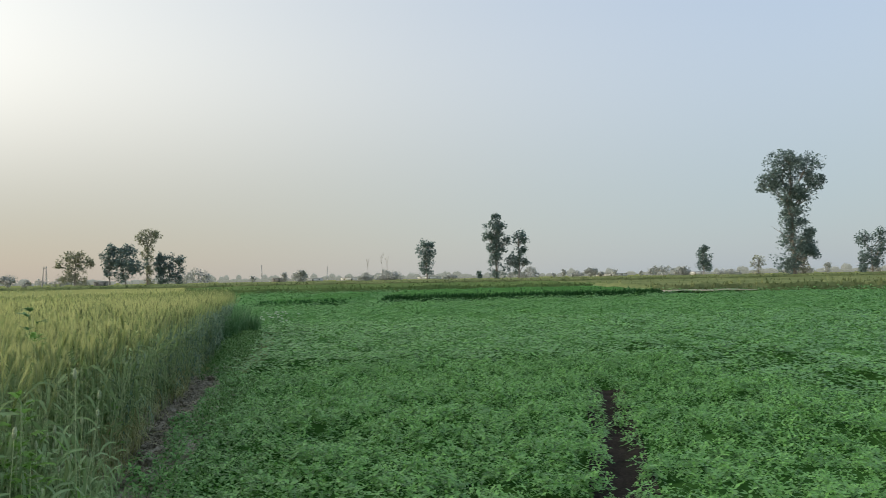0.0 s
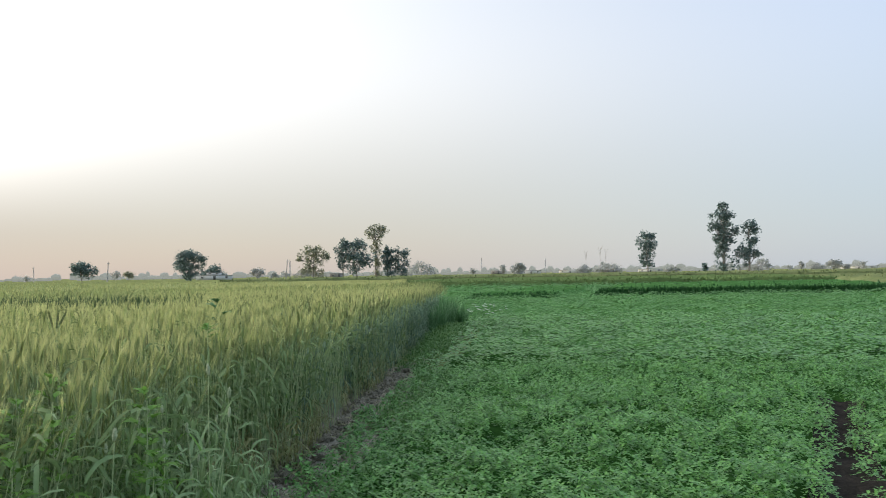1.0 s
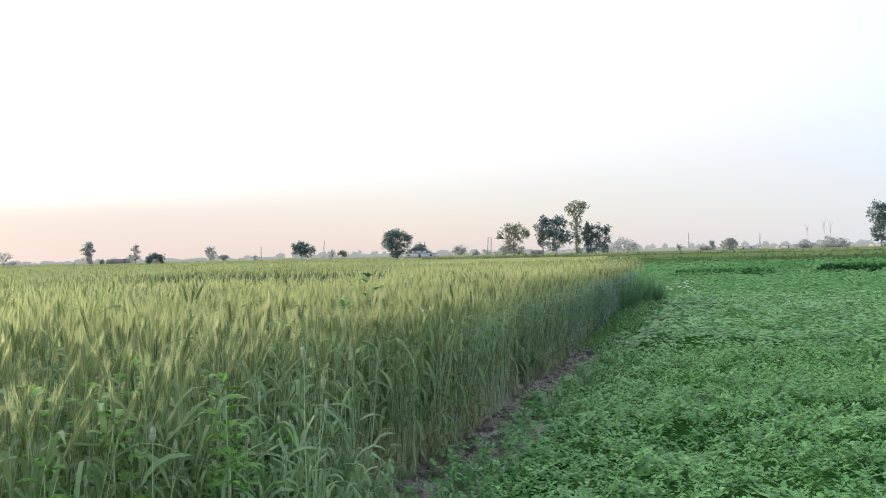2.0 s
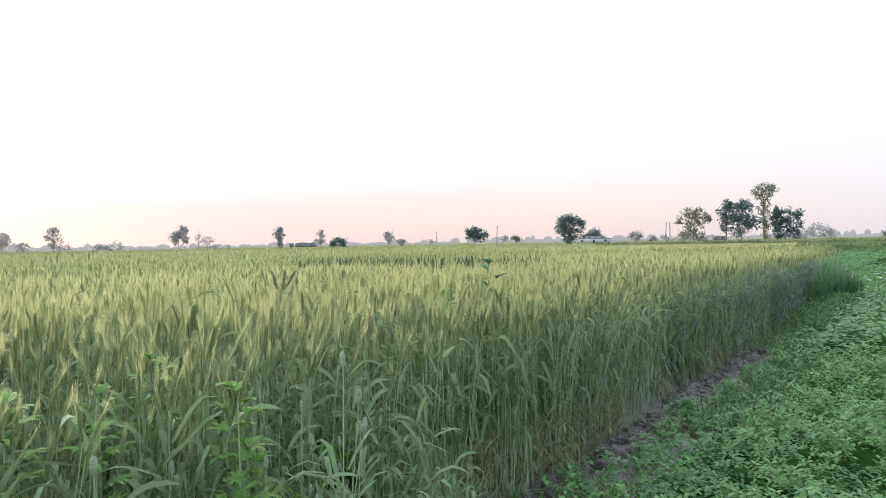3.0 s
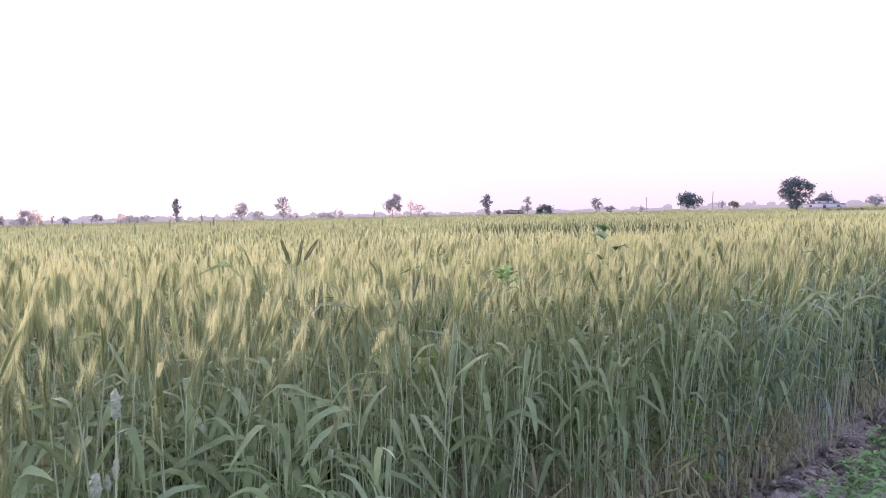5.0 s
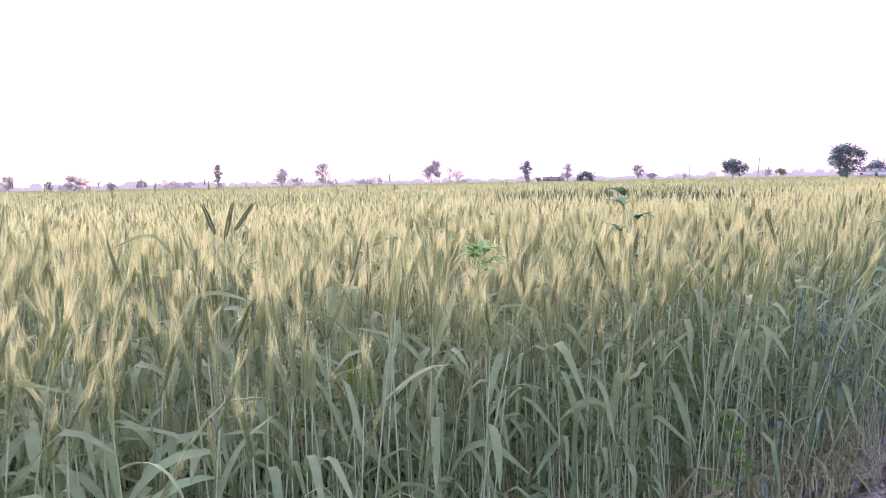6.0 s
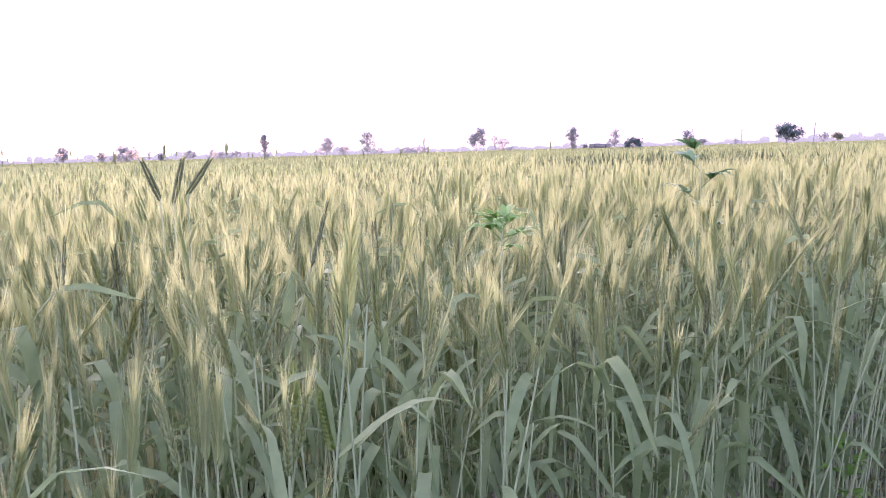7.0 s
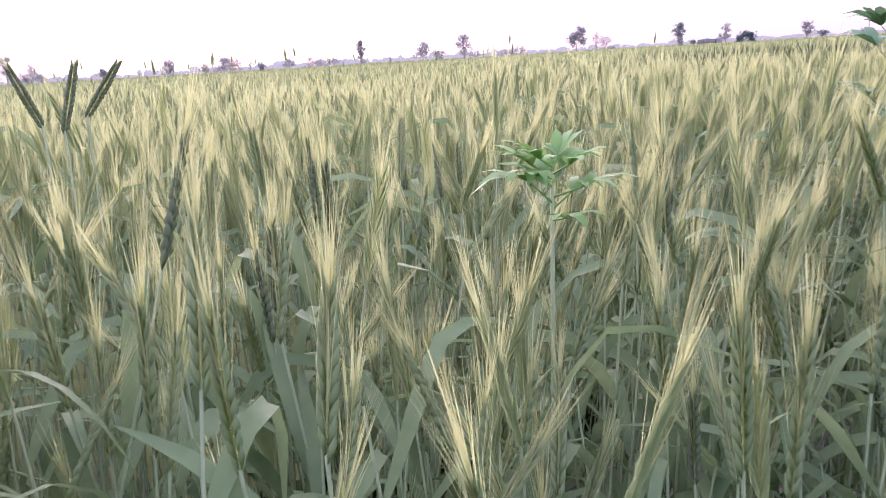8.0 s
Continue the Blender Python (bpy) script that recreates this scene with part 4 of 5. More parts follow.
# ---- the fields beyond ----
def crop_strip(name, x0, x1, y0, y1, height, mat, label, density, blade=0.05, slope=0.0, ragged=0.15, top=None):
    """A block of taller crop: a lumpy bed thick with upright leaves, its front slightly ragged."""
    step = max((x1 - x0) / 90, 0.35)
    xs, ys = np.arange(x0, x1 + step / 2, step), np.concatenate([[y0, y0 + 0.05], np.linspace(y0 + 0.6, y1, 14)])
    X, Y = np.meshgrid(xs, ys, indexing="ij")
    front = np.array([ragged * 4 * noise.noise((float(a) * 0.22, 0.0, y0)) for a in xs])[:, None]
    tall = np.array([noise.noise((float(a) * 0.6, float(b) * 0.25, 7.0)) for a, b in zip(X.ravel(), Y.ravel())]).reshape(X.shape)
    ends = np.clip(np.minimum(X - x0, x1 - X) / (height + 0.2), 0.12, 1)
    Z = height * (0.80 + 0.22 * tall) * ends
    Z[:, 0] = 0.0
    v = np.stack([X, Y + front + slope * (X - x0), Z], 2).reshape(-1, 3)
    i, j = np.meshgrid(np.arange(len(xs) - 1), np.arange(len(ys) - 1), indexing="ij")
    a = (i * len(ys) + j).ravel()
    f = np.concatenate([np.stack([a, a + len(ys), a + len(ys) + 1], 1), np.stack([a, a + len(ys) + 1, a + 1], 1)])
    ob = tagged(new(name), label, "crop", kind="stuff")
    part("bed", mesh_of("bed", v, f, [top or mat], None, True), None, ob)
    count = int(density * (x1 - x0))
    x, y = rng.uniform(x0, x1, count), y0 + (y1 - y0) * rng.uniform(0, 1, count) ** (8 if top else 3)
    off = np.array([ragged * 4 * noise.noise((float(q) * 0.22, 0.0, y0)) for q in x]) + slope * (x - x0)
    zz = height * np.clip(np.minimum(x - x0, x1 - x) / (height + 0.2), 0.12, 1)
    base = np.stack([x, y + off - 0.08, zz * rng.uniform(0.1, 0.8, count)], 1)
    o = rng.normal(0, blade * 0.6, (count, 3))
    tip = base + o + np.stack([0 * x, 0 * x, zz * rng.uniform(0.15, 0.42, count)], 1)
    w = rng.normal(0, blade * 0.7, (count, 3))
    tri = np.stack([base - w, base + w, tip], 1).reshape(-1, 3)
    joined("leaves", (tri, np.arange(len(tri)).reshape(-1, 3), np.zeros(count, int)), [mat], ob)
    return ob


crop_strip("fodder_strip", -3.6, 13.2, 40.5, 62.0, 0.48, FODDER_FRONT, "taller strip of uncut fodder, its shaded front painted darker green", 420, slope=0.33, top=FODDER_TOP)
crop_strip("fodder_strip", -9.4, -4.4, 38.0, 60.0, 0.38, FODDER_FRONT, "small patch of taller fodder, its shaded front painted darker green", 150, slope=0.2, top=FODDER_TOP)
crop_strip("green_wheat_strip", -30.0, 16.0, 70.0, 110.0, 0.70, YOUNG, "far strip of young green wheat", 90, 0.07, 0.05)
crop_strip("pale_wheat_strip", 13.0, 60.0, 52.0, 100.0, 0.75, OLIVE, "far strip of paler ripening wheat", 90, 0.07)
crop_strip("pale_wheat_strip", -70.0, 120.0, 112.0, 190.0, 0.95, OLIVE, "far wide field of pale ripening wheat", 40, 0.1)
soil_patch = sheet("far_soil", np.arange(45, 51, 0.5), np.arange(-29, -16, 0.5), lambda S, D: 0.26 + 0.06 * lumps(S, D, 0.7), [SOIL])
tagged(new("far_soil", soil_patch), "narrow patch of bare pale earth between the far crops", "bare earth", kind="structure")


# ---- trees ----
LOBES = {
    # crown masses: sideways, forwards, height, radius across (all over width), radius upward (over height)
    "round": [(0, 0, .58, .34, .30), (-.28, .1, .56, .22, .20), (.28, -.1, .58, .22, .20), (.1, .2, .80, .22, .16), (-.14, -.1, .82, .20, .15), (.05, 0, .34, .26, .16)],
    "dome": [(0, 0, .45, .36, .42), (-.3, 0, .32, .2, .28), (.3, 0, .30, .2, .28), (.05, .1, .62, .28, .30)],
    "column": [(0, 0, .35, .34, .18), (.05, 0, .55, .40, .20), (-.05, .05, .75, .36, .18), (.04, 0, .90, .22, .10)],
    "poplar": [(.02, 0, .93, .17, .07), (-.08, 0, .82, .24, .08), (.14, 0, .84, .18, .07), (-.30, 0, .66, .16, .07), (.05, 0, .66, .24, .08), (.34, 0, .60, .13, .05), (-.15, 0, .50, .18, .07), (.10, 0, .45, .20, .08), (-.05, 0, .28, .24, .11), (.08, 0, .13, .26, .11), (0, 0, .75, .17, .09), (0, 0, .56, .17, .09), (0, 0, .38, .18, .09)],
    "big": [(-.02, 0, .94, .18, .06), (-.26, 0, .86, .20, .08), (.26, 0, .87, .20, .08), (0, .1, .82, .28, .10), (-.36, 0, .74, .15, .07), (.36, 0, .76, .14, .07), (-.12, 0, .70, .24, .08), (.18, 0, .68, .21, .08), (.02, 0, .60, .21, .07),
            (0, 0, .50, .22, .08), (.02, 0, .40, .25, .08), (0, 0, .30, .26, .08), (.03, 0, .20, .25, .08), (0, 0, .11, .20, .07), (.28, 0, .22, .11, .07), (.26, 0, .34, .08, .05)],
    "pair": [(-.25, 0, .75, .22, .18), (-.22, 0, .45, .22, .20), (-.2, 0, .2, .2, .15), (.24, 0, .82, .2, .16), (.22, 0, .55, .22, .18), (.2, 0, .25, .22, .18)],
    "leaning": [(.10, 0, .92, .26, .08), (.02, 0, .78, .34, .11), (.08, 0, .62, .30, .10), (-.05, 0, .46, .28, .10), (.30, 0, .36, .2, .07), (-.1, 0, .28, .3, .12), (-.42, 0, .40, .16, .08)],
}


LOBES["drop"] = [(0, 0, .64, .36, .24), (-.24, 0, .66, .24, .18), (.25, 0, .68, .22, .17), (.04, .1, .85, .26, .13), (-.16, 0, .82, .2, .12), (-.04, 0, .45, .38, .17), (.02, 0, .30, .32, .15), (.03, 0, .16, .19, .10)]
LOBES["umbrella"] = [(-.27, 0, .70, .17, .13), (.24, .1, .73, .19, .13), (-.08, -.1, .86, .17, .11), (.12, 0, .84, .17, .12), (.38, 0, .62, .10, .09), (-.40, 0, .60, .09, .08), (-.02, .1, .66, .17, .11), (-.14, 0, .45, .13, .13), (.12, 0, .46, .11, .14), (-.24, 0, .20, .20, .15), (.02, 0, .22, .16, .15), (.22, 0, .17, .16, .13)]
LOBES["fan"] = [(-.26, 0, .83, .14, .08), (-.08, .1, .91, .17, .07), (.14, 0, .93, .17, .06), (.34, 0, .88, .13, .06), (-.12, 0, .75, .17, .08), (.12, -.1, .80, .17, .08), (.02, 0, .66, .16, .09), (-.06, 0, .55, .13, .09), (.03, 0, .44, .13, .09), (.0, 0, .33, .11, .08), (.05, 0, .22, .12, .09), (.04, 0, .10, .13, .08)]
LOBES["crowned"] = [(dx, dy, z, rw * 1.3, rz * 1.3) for dx, dy, z, rw, rz in ((-.26, 0, .64, .15, .10), (-.10, 0, .70, .15, .11), (-.20, 0, .50, .15, .09), (-.03, 0, .56, .13, .10), (.12, 0, .88, .10, .08), (.28, 0, .84, .10, .09), (.2, 0, .70, .15, .10), (.26, 0, .52, .13, .11), (-.18, 0, .34, .10, .07), (.27, 0, .35, .08, .07))]
LOBES["bare"] = [(-.30, 0, .88, .12, .08), (.28, 0, .93, .12, .06), (0, 0, .80, .14, .10), (-.12, 0, .66, .10, .08)]


def tree(x, y, height, width, style, mat, label, seed, leaf=0.34, fill=1.0):
    r = np.random.default_rng(seed)
    # trees with the haze colour are thinned so the sky lightens them
    if mat is HAZY_LEAF:
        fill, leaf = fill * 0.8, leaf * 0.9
    base = tagged(new("tree"), label, "tree")
    base.location = (x, y, 0)
    # lobes are laid out across the camera's line of sight, so the outline fits that view
    face = math.atan2(y - 3, x + 0.5) - math.pi / 2
    lobes = LOBES[style]
    low = min(z - rz for _, _, z, _, rz in lobes)
    high = max(z for _, _, z, _, _ in lobes)
    trunk, limbs, crown = Shape(), Shape(), Shape()
    zz = np.linspace(0, high * height * 0.92, 6)
    sway = np.cumsum(r.normal(0, width * 0.015, (6, 2)), 0)
    girth = 0.09 if style == "bare" else max(0.10, height * 0.018)
    path = np.stack([sway[:, 0], sway[:, 1], zz], 1)
    v, f = tube(path, girth * np.linspace(1.0, 0.22, 6), 7)
    trunk.add(turned(v, face), f)
    for dx, dy, z, rw, rz in lobes:
        c = np.array([dx * width, dy * width, z * height])
        z0 = max(0.12, z - 0.22) * height
        start = np.array([np.interp(z0, zz, sway[:, 0]), np.interp(z0, zz, sway[:, 1]), z0])
        mid = (start + c) / 2 + r.normal(0, width * 0.02, 3)
        v, f = tube([start, mid, c], [girth * 0.45, girth * 0.3, girth * 0.12], 4)
        limbs.add(turned(v, face), f)
        for q in range(5):
            e = c + r.normal(0, 0.6, 3) * [rw * width, rw * width, rz * height]
            v, f = tube([mid, (mid + e) / 2 + r.normal(0, 0.1, 3), e], [girth * 0.2, girth * 0.12, 0.015], 3)
            limbs.add(turned(v, face), f)
        # leaves in small sprays, thicker towards the rim, with gaps between the sprays
        rw, rz = rw * 1.10 * r.uniform(0.85, 1.15), rz * 1.10 * r.uniform(0.85, 1.15)
        area = (rw * width) * (rz * height)
        sprays = int(np.clip(34 * fill * (area / (leaf * leaf)) ** 0.5 / 3, 20 * min(fill, 1), 260))
        heart = r.normal(0, 1, (9, 3))
        heart = heart / np.linalg.norm(heart, axis=1)[:, None] * r.uniform(0.45, 0.95, (9, 1))
        p = heart[r.integers(0, 9, sprays)] + np.clip(r.normal(0, 0.27, (sprays, 3)), -0.42, 0.42)
        p = p * [rw * width, rw * width * 0.9, rz * height] + c
        n = 5
        q = np.repeat(p, n, 0) + np.clip(r.normal(0, leaf * 0.85, (sprays * n, 3)), -1.5 * leaf, 1.5 * leaf)
        a, b = r.normal(0, leaf * 0.50, (sprays * n, 3)), r.normal(0, leaf * 0.36, (sprays * n, 3))
        quad = np.stack([q - a, q + b, q + a, q - b], 1).reshape(-1, 3)
        k = np.arange(sprays * n)[:, None] * 4
        crown.add(turned(quad, face), np.concatenate([k + [0, 1, 2], k + [0, 2, 3]]))
    part("trunk", trunk, [BARK], base)
    part("branchwork", limbs, [BARK], base)
    part("crown", crown, [mat], base)
    return base


tree(-149, 226, 10.4, 10.4, "drop", LEAF, "dense dark green round-crowned tree by the white house", 1, 0.36, 1.7)
tree(-238, 382, 8.2, 11.4, "dome", LEAF, "dark dome-shaped tree behind the white house", 2, 0.5, 1.5)
tree(-138, 250, 4.2, 5.7, "round", HAZY_LEAF, "small hazy green field tree", 3)
tree(-175, 332, 3.0, 4.3, "dome", HAZY_LEAF, "small hazy green bush far off", 4)
tree(-114, 245, 11.6, 11.4, "umbrella", PALE_LEAF, "open-branched pale green acacia-like tree", 5, 0.26, 1.25)
tree(-170, 351, 4.5, 8.6, "dome", HAZY_LEAF, "low hazy thicket under the open tree", 6)
tree(-102, 242, 13.1, 6.0, "column", LEAF, "dark green narrow tree in a group", 7, 0.34, 1.4)
tree(-97.5, 244, 12.4, 12.0, "column", LEAF, "dense dark green tree in a group", 8, 0.36, 1.8)
tree(-97, 260, 19.2, 9.4, "fan", PALE_LEAF, "tall slender pale eucalyptus with a thin fanned crown", 9, 0.24, 1.1)
tree(-86, 241, 10.4, 4.6, "poplar", LEAF, "dark green open tree in a group", 10, 0.32, 1.2)
tree(-82, 242, 10.2, 6.2, "pair", LEAF, "dark green two-headed tree in a group", 11, 0.32, 1.2)
tree(-116, 373, 7.1, 13.6, "dome", HAZY_LEAF, "wide hazy grey-green thicket", 12, 0.5)
tree(-59, 295, 4.1, 2.4, "column", HAZY_LEAF, "small slender hazy tree", 13)
tree(-61, 340, 5.6, 4.6, "umbrella", HAZY_LEAF, "small thin-crowned hazy tree", 14)
tree(-44, 448, 4.8, 9.7, "dome", HAZY_LEAF, "far hazy thicket beyond the fields", 15, 0.5)
tree(-33, 479, 6.9, 17.1, "dome", HAZY_LEAF, "far wide hazy grove", 16, 0.6)
tree(-5, 255, 13.6, 7.6, "column", LEAF, "dark green bushy-topped tree on short bare trunks", 17, 0.36, 1.6)
tree(-36, 470, 17.0, 4.0, "bare", PALE_LEAF, "tall thin leafless sapling far off", 57, 0.2, 0.03)
tree(-33, 474, 15.0, 3.5, "bare", PALE_LEAF, "tall thin leafless sapling far off", 58, 0.2, 0.03)
tree(-44, 466, 14.0, 3.0, "bare", PALE_LEAF, "tall thin leafless sapling far off", 59, 0.2, 0.03)
tree(4, 450, 2.9, 9.0, "dome", HAZY_LEAF, "far low hazy thicket", 18, 0.5)
tree(17, 247, 20.7, 9.0, "poplar", LEAF, "tall dark green lopped tree with tufted branches", 19, 0.36, 1.3)
tree(24, 247, 15.6, 6.6, "leaning", LEAF, "dark green lopped tree leaning beside a taller one", 20, 0.36, 1.3)
tree(43, 388, 5.5, 10.5, "dome", HAZY_LEAF, "far hazy thicket behind the lopped trees", 21, 0.5)
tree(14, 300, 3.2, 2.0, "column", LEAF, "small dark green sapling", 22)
tree(73, 475, 4.4, 4.4, "column", HAZY_LEAF, "far small hazy tree", 23, 0.4)
tree(86, 503, 4.0, 7.6, "dome", HAZY_LEAF, "far low hazy thicket", 24, 0.5)
tree(67, 354, 4.3, 6.0, "round", HAZY_LEAF, "far round hazy bush", 25, 0.4, 1.4)
tree(123, 465, 3.8, 3.5, "column", HAZY_LEAF, "far small hazy tree", 26, 0.4)
tree(92, 302, 4.0, 5.8, "dome", HAZY_LEAF, "low hazy green bush", 27, 0.4, 1.4)
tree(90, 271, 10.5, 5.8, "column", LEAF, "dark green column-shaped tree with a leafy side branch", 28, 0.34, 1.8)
tree(133, 367, 2.6, 13.0, "dome", HAZY_LEAF, "long low hazy hedge", 29, 0.4)
tree(61, 137, 22.5, 10.2, "big", LEAF, "tall dark green tree with a wide heart-shaped crown", 30, 0.21, 3.0)
tree(58, 145, 4.6, 2.6, "umbrella", PALE_LEAF, "thin pale bush beside the tall tree", 31, 0.16, 0.3)
tree(64, 140, 7.4, 3.2, "umbrella", PALE_LEAF, "thin pale sapling beside the tall tree", 32, 0.18, 0.6)
tree(96, 176, 10.3, 7.2, "pair", LEAF, "dark green two-headed tree", 33, 0.25, 1.6)
tree(171, 350, 4.8, 3.8, "column", HAZY_LEAF, "far small hazy tree", 34)
tree(-350, 87, 10.8, 4.2, "poplar", HAZY_LEAF, "slender hazy poplar-like tree", 35, 0.36, 1.2)
tree(-342, 113, 8.0, 5.6, "column", HAZY_LEAF, "hazy green field tree", 36, 0.36, 1.6)
tree(-425, 149, 5.1, 7.6, "umbrella", HAZY_LEAF, "hazy thin-crowned bush far off", 37, 0.36, 0.7)
tree(-323, 125, 9.9, 6.4, "column", HAZY_LEAF, "hazy green egg-shaped tree", 38, 0.36, 1.5)
tree(-439, 196, 4.9, 15.5, "dome", HAZY_LEAF, "long low hazy thicket", 39, 0.5)
tree(-296, 164, 10.1, 8.4, "crowned", HAZY_LEAF, "hazy green two-headed tree on bare trunks", 40, 0.36, 1.5)
tree(-312, 182, 8.1, 3.5, "umbrella", HAZY_LEAF, "nearly bare small tree", 41, 0.2, 0.3)
tree(-336, 200, 6.4, 7.2, "umbrella", HAZY_LEAF, "hazy thin-crowned field tree", 42, 0.28, 0.5)
tree(-281, 202, 9.6, 5.8, "poplar", HAZY_LEAF, "hazy green narrow tree", 43, 0.36, 1.4)
tree(-306, 244, 8.6, 4.9, "leaning", HAZY_LEAF, "small hazy tree with a tufted top", 44, 0.34, 1.1)
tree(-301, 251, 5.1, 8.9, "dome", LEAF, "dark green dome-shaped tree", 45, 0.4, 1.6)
tree(-284, 269, 7.6, 5.4, "round", HAZY_LEAF, "small hazy round-crowned tree", 46, 0.34, 1.2)
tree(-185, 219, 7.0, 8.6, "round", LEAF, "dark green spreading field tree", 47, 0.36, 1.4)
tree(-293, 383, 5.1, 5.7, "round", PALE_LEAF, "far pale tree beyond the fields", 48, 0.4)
tree(-375, 32, 7.8, 10.8, "dome", HAZY_LEAF, "hazy wide-crowned tree under the low sun", 49, 0.45, 1.6)
tree(-406, 7, 7.2, 6.4, "round", HAZY_LEAF, "hazy round tree far off", 50, 0.4, 1.3)
tree(-491, 76, 6.4, 6.9, "dome", HAZY_LEAF, "far hazy bush beyond the fields", 51, 0.5)
tree(-488, 93, 4.7, 16.1, "dome", HAZY_LEAF, "far low hazy thicket", 52, 0.5)
tree(-387, -59, 12.2, 6.8, "column", HAZY_LEAF, "tall hazy tree far off", 53, 0.45, 1.2)
tree(-418, -54, 8.7, 10.9, "dome", HAZY_LEAF, "hazy wide-crowned tree far off", 54, 0.45, 1.3)
tree(-496, -28, 5.9, 5.4, "round", HAZY_LEAF, "far small hazy tree", 55, 0.5)

# small far trees and bushes scattered along the horizon
rt = np.random.default_rng(77)
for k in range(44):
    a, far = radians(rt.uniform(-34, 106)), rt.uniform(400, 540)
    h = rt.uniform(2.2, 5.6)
    tree(-far * math.sin(a), far * math.cos(a), h, h * rt.uniform(0.7, 2.0), ("dome", "round", "column", "umbrella")[k % 4], HAZY_LEAF, "small hazy tree on the far horizon", 200 + k, 0.6, 0.4)


# ---- poles, masts and houses at the far side of the fields ----
def utility_pole(x, y, height, lean, label):
    base = tagged(new("utility_pole"), label, "pole", "poles across the fields")
    base.matrix_basis = pose(x, y, 0, lean * 0.4, lean, math.degrees(math.atan2(y, x)) - 90)
    shaft, arm = Shape(), Shape()
    v, f = tube([(0, 0, 0), (0, 0, height)], [0.19, 0.12], 8)
    shaft.add(v, f)
    arm.box(-0.4, -0.05, height - 0.75, 0.4, 0.05, height - 0.63)
    part("shaft", shaft, [CONCRETE], base)
    part("crossarm", arm, [STEEL], base)
    for q in (-0.33, 0, 0.33):
        cap = Shape()
        v, f = tube([(q, 0, height - 0.63), (q, 0, height - 0.4)], [0.06, 0.04], 6)
        cap.add(v, f)
        part("insulator", cap, [LIME], base)


for x, y, h, lean in ((-245, 262, 6.5, 0), (-198, 247, 7.5, 4), (-134, 264, 7.3, 5)):
    utility_pole(x, y, h, lean, "grey concrete utility pole, slightly leaning" if lean else "grey concrete utility pole")


def lattice_mast(x, y, height):
    base = tagged(new("lattice_mast"), "thin grey steel lattice mast far off", "mast", "far masts")
    base.location = (x, y, 0)
    for sx2, sy2 in ((-1, -1), (1, -1), (1, 1), (-1, 1)):
        sh = Shape()
        v, f = tube([(sx2 * 0.45, sy2 * 0.45, 0), (sx2 * 0.15, sy2 * 0.15, height)], [0.08, 0.06], 4)
        part("leg", sh.add(v, f), [STEEL], base)
    braces = Shape()
    for k in range(7):
        z0, z1 = height * k / 7, height * (k + 1) / 7
        a, b = 0.45 - 0.30 * k / 7, 0.45 - 0.30 * (k + 1) / 7
        for p, q in (((-a, -a, z0), (b, -b, z1)), ((a, -a, z0), (-b, -b, z1)), ((-a, a, z0), (b, b, z1)), ((a, -a, z0), (b, b, z1))):
            v, f = tube([p, q], [0.05, 0.05], 3)
            braces.add(v, f)
    part("braces", braces, [STEEL], base)


for x, y, h in ((-150, 655, 14.0), (-97, 665, 12.3), (-237, 472, 11.8)):
    lattice_mast(x, y, h)


def house(x, y, width, depth, height, wall_mat, label, upper=0.0, openings=3):
    """A flat-roofed farmhouse: walls, roof slab with overhang, parapet, door and windows set into the walls."""
    base = tagged(new("house"), label, "house", "farm buildings")
    base.matrix_basis = pose(x, y, 0, 0, 0, math.degrees(math.atan2(y, x)) - 90)
    w, d = width / 2, depth / 2
    walls = Shape()
    walls.box(-w, -d, 0, w, d, height)
    part("wall", walls, [wall_mat], base)
    slab = Shape()
    slab.box(-w - 0.3, -d - 0.3, height, w + 0.3, d + 0.3, height + 0.16)
    part("roof", slab, [ROOF], base)
    if upper:
        room = Shape()
        room.box(-w * 0.45, -d * 0.7, height + 0.16, w * 0.4, d * 0.8, height + 0.16 + upper)
        up = part("upper_room", room, [wall_mat], base)
        cap = Shape()
        cap.box(-w * 0.45 - 0.2, -d * 0.7 - 0.2, height + 0.16 + upper, w * 0.4 + 0.2, d * 0.8 + 0.2, height + 0.3 + upper)
        part("upper_roof", cap, [ROOF], base)
        for q in (-0.25, 0.15):
            pane = Shape()
            pane.box(w * q - 0.5, -d * 0.7 - 0.02, height + 0.5, w * q + 0.5, -d * 0.7 + 0.1, height + 0.5 + upper * 0.5)
            part("window", pane, [OPENING], up)
    for k in range(openings):
        q = -w + (k + 0.5) * width / openings
        hole = Shape()
        if k == 1:
            hole.box(q - 0.5, -d - 0.02, 0.0, q + 0.5, -d + 0.1, min(2.0, height * 0.8))
            part("door", hole, [OPENING], base)
        else:
            hole.box(q - 0.5, -d - 0.02, height * 0.35, q + 0.5, -d + 0.1, height * 0.75)
            part("window", hole, [OPENING], base)


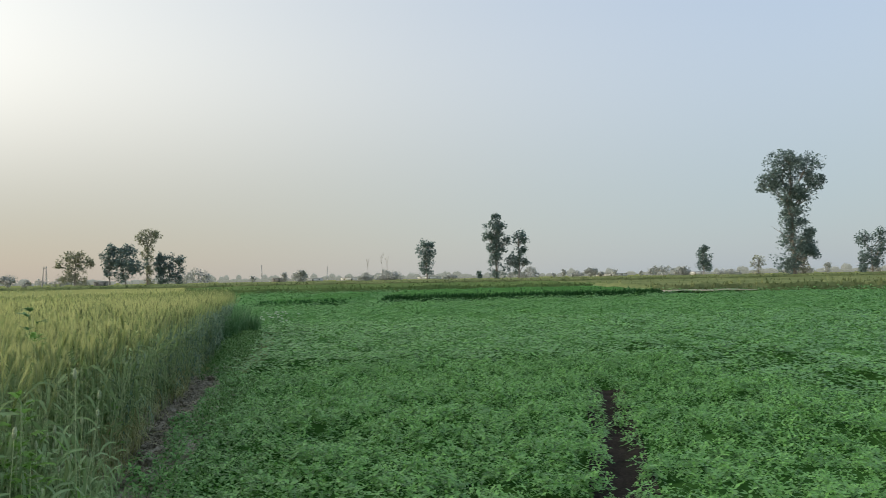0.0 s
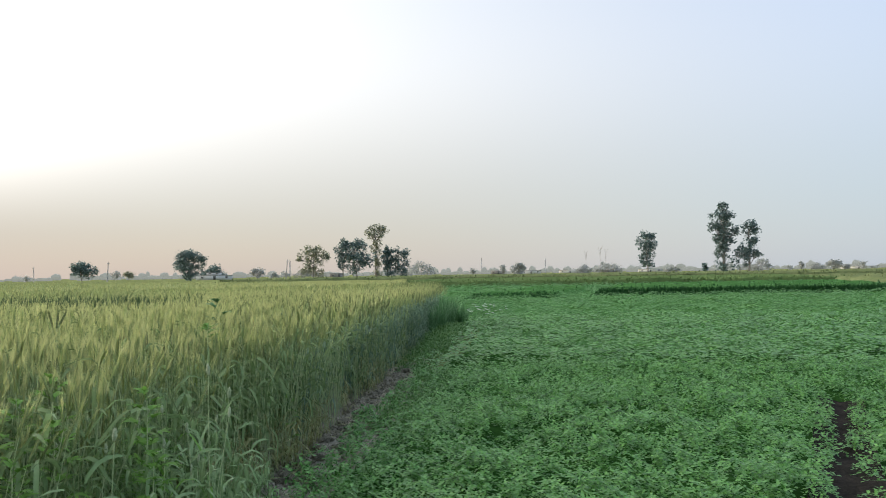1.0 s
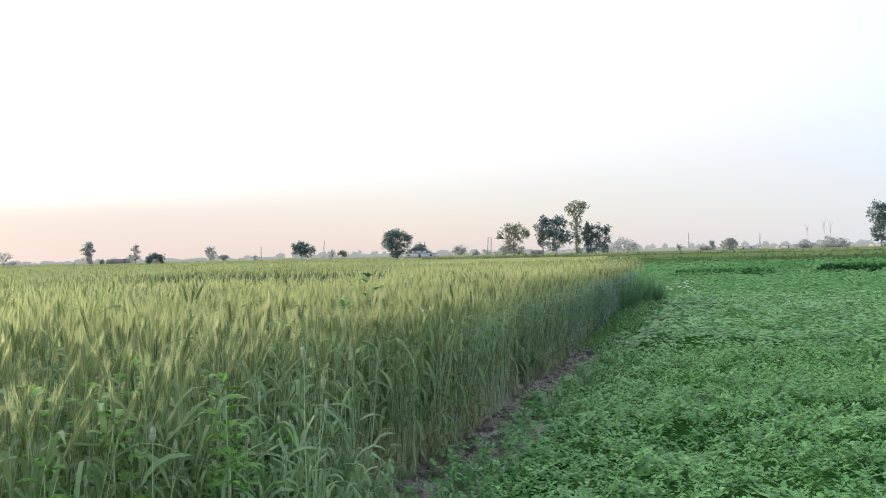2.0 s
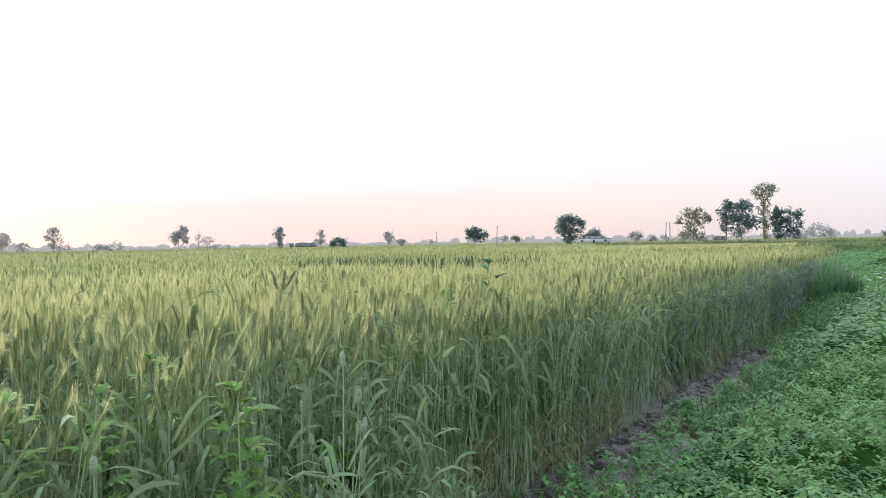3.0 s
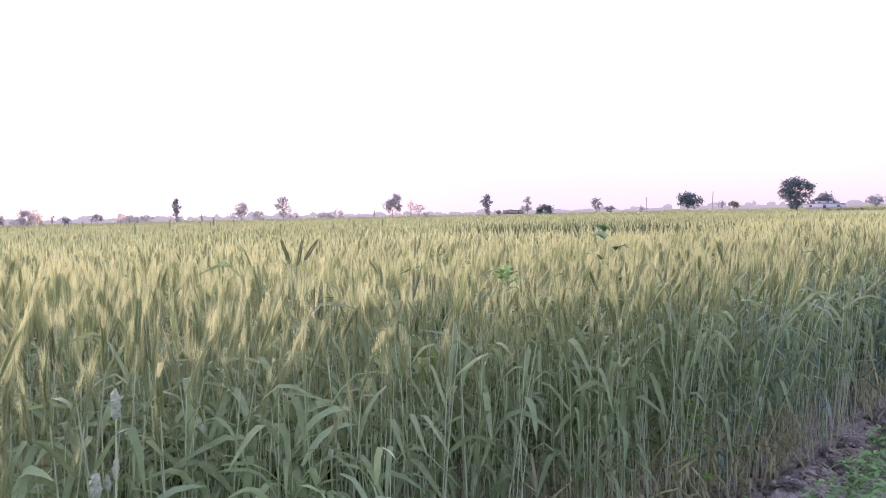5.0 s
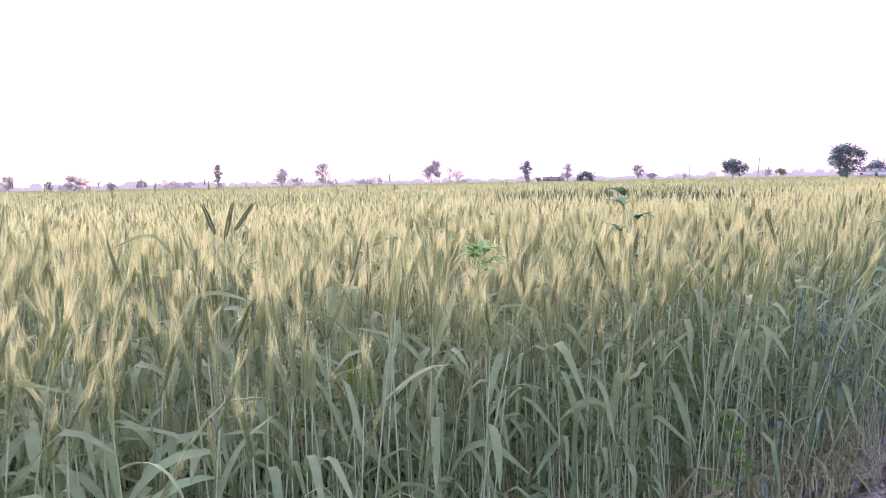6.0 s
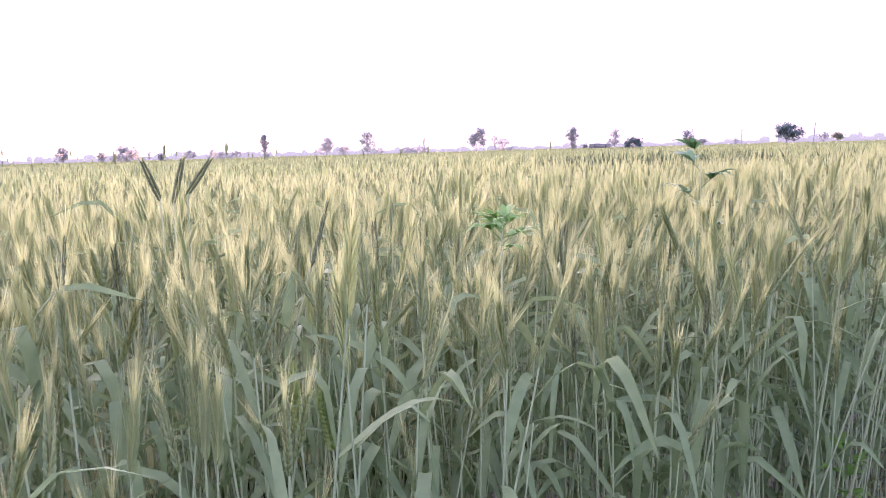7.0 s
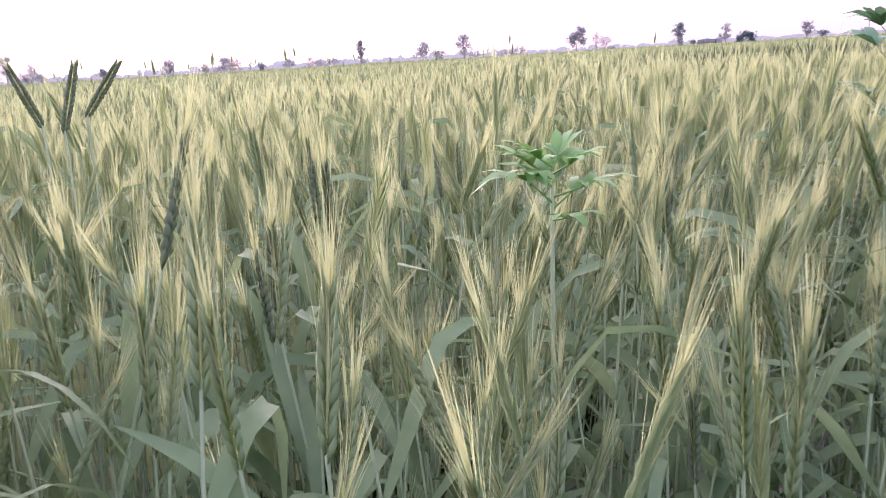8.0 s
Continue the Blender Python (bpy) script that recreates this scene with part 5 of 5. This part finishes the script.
house(-189, 304.6, 15.2, 6, 1.9, LIME, "low white limewashed farmhouse with a small upper room", 0.9, 3)
house(-151, 349, 6.0, 4, 1.9, BRICK, "small low brick shed", 0, 2)
house(-450, 345, 15.0, 7, 2.6, BRICK, "far low brick building", 0, 2)
for k, (x, y, w, h, mat, text) in enumerate((
        (-92, 560, 14, 2.8, LIME, "far whitish village house"), (-118, 570, 10, 3.2, BRICK, "far brick village house"), (-66, 575, 16, 2.6, LIME, "far whitish village house"),
        (-40, 590, 12, 3.0, BRICK, "far brick village house"), (-10, 600, 18, 2.4, LIME, "far long whitish building"), (120, 560, 22, 2.2, LIME, "far long whitish building"), (175, 545, 12, 2.6, LIME, "far whitish village house"))):
    house(x, y, w, 7, h * 0.75, mat, text, 0, 3)


# ---- the hazy far skyline of trees, all round ----
def skyline(name, radius, tall, seed, label, gap):
    """A ring of far woods: many low overlapping crowns with an uneven top."""
    r = np.random.default_rng(seed)
    sh = Shape()
    a = 0.0
    while a < 2 * math.pi:
        wide = r.uniform(3.5, 13)
        rise = tall * (0.35 + 0.65 * r.uniform(0, 1) ** 2) * (0.75 + 0.5 * noise.noise((math.cos(a) * 4, math.sin(a) * 4, seed)))
        if r.uniform() > gap:
            cx, cy, k = radius * math.cos(a), radius * math.sin(a), 14
            ang = np.linspace(0, math.pi, k)
            px = -np.cos(ang) * wide / 2
            pz = rise * np.sin(ang) ** 0.38 * (0.85 + 0.2 * np.abs(np.sin(ang * r.uniform(2, 5) + r.uniform(0, 3)))) * (1 + r.normal(0, 0.05, k))
            ring = []
            for t, back in ((1.0, 0.0), (0.55, wide * 0.25)):
                ring.append(np.stack([cx - math.sin(a) * px * t - math.cos(a) * (wide * 0.3 - back), cy + math.cos(a) * px * t - math.sin(a) * (wide * 0.3 - back), np.maximum(pz, 0) * (1.0 if t == 1 else 1.12)], 1))
            v = np.concatenate(ring + [np.array([[cx, cy, 0.0]])])
            f = []
            for q in range(k - 1):
                f += [(q, q + 1, q + 1 + k), (q, q + 1 + k, q + k), (q, 2 * k, q + 1), (q + k, q + k + 1, 2 * k)]
            sh.add(v, f)
        a += wide * r.uniform(0.35, 1.0) / radius
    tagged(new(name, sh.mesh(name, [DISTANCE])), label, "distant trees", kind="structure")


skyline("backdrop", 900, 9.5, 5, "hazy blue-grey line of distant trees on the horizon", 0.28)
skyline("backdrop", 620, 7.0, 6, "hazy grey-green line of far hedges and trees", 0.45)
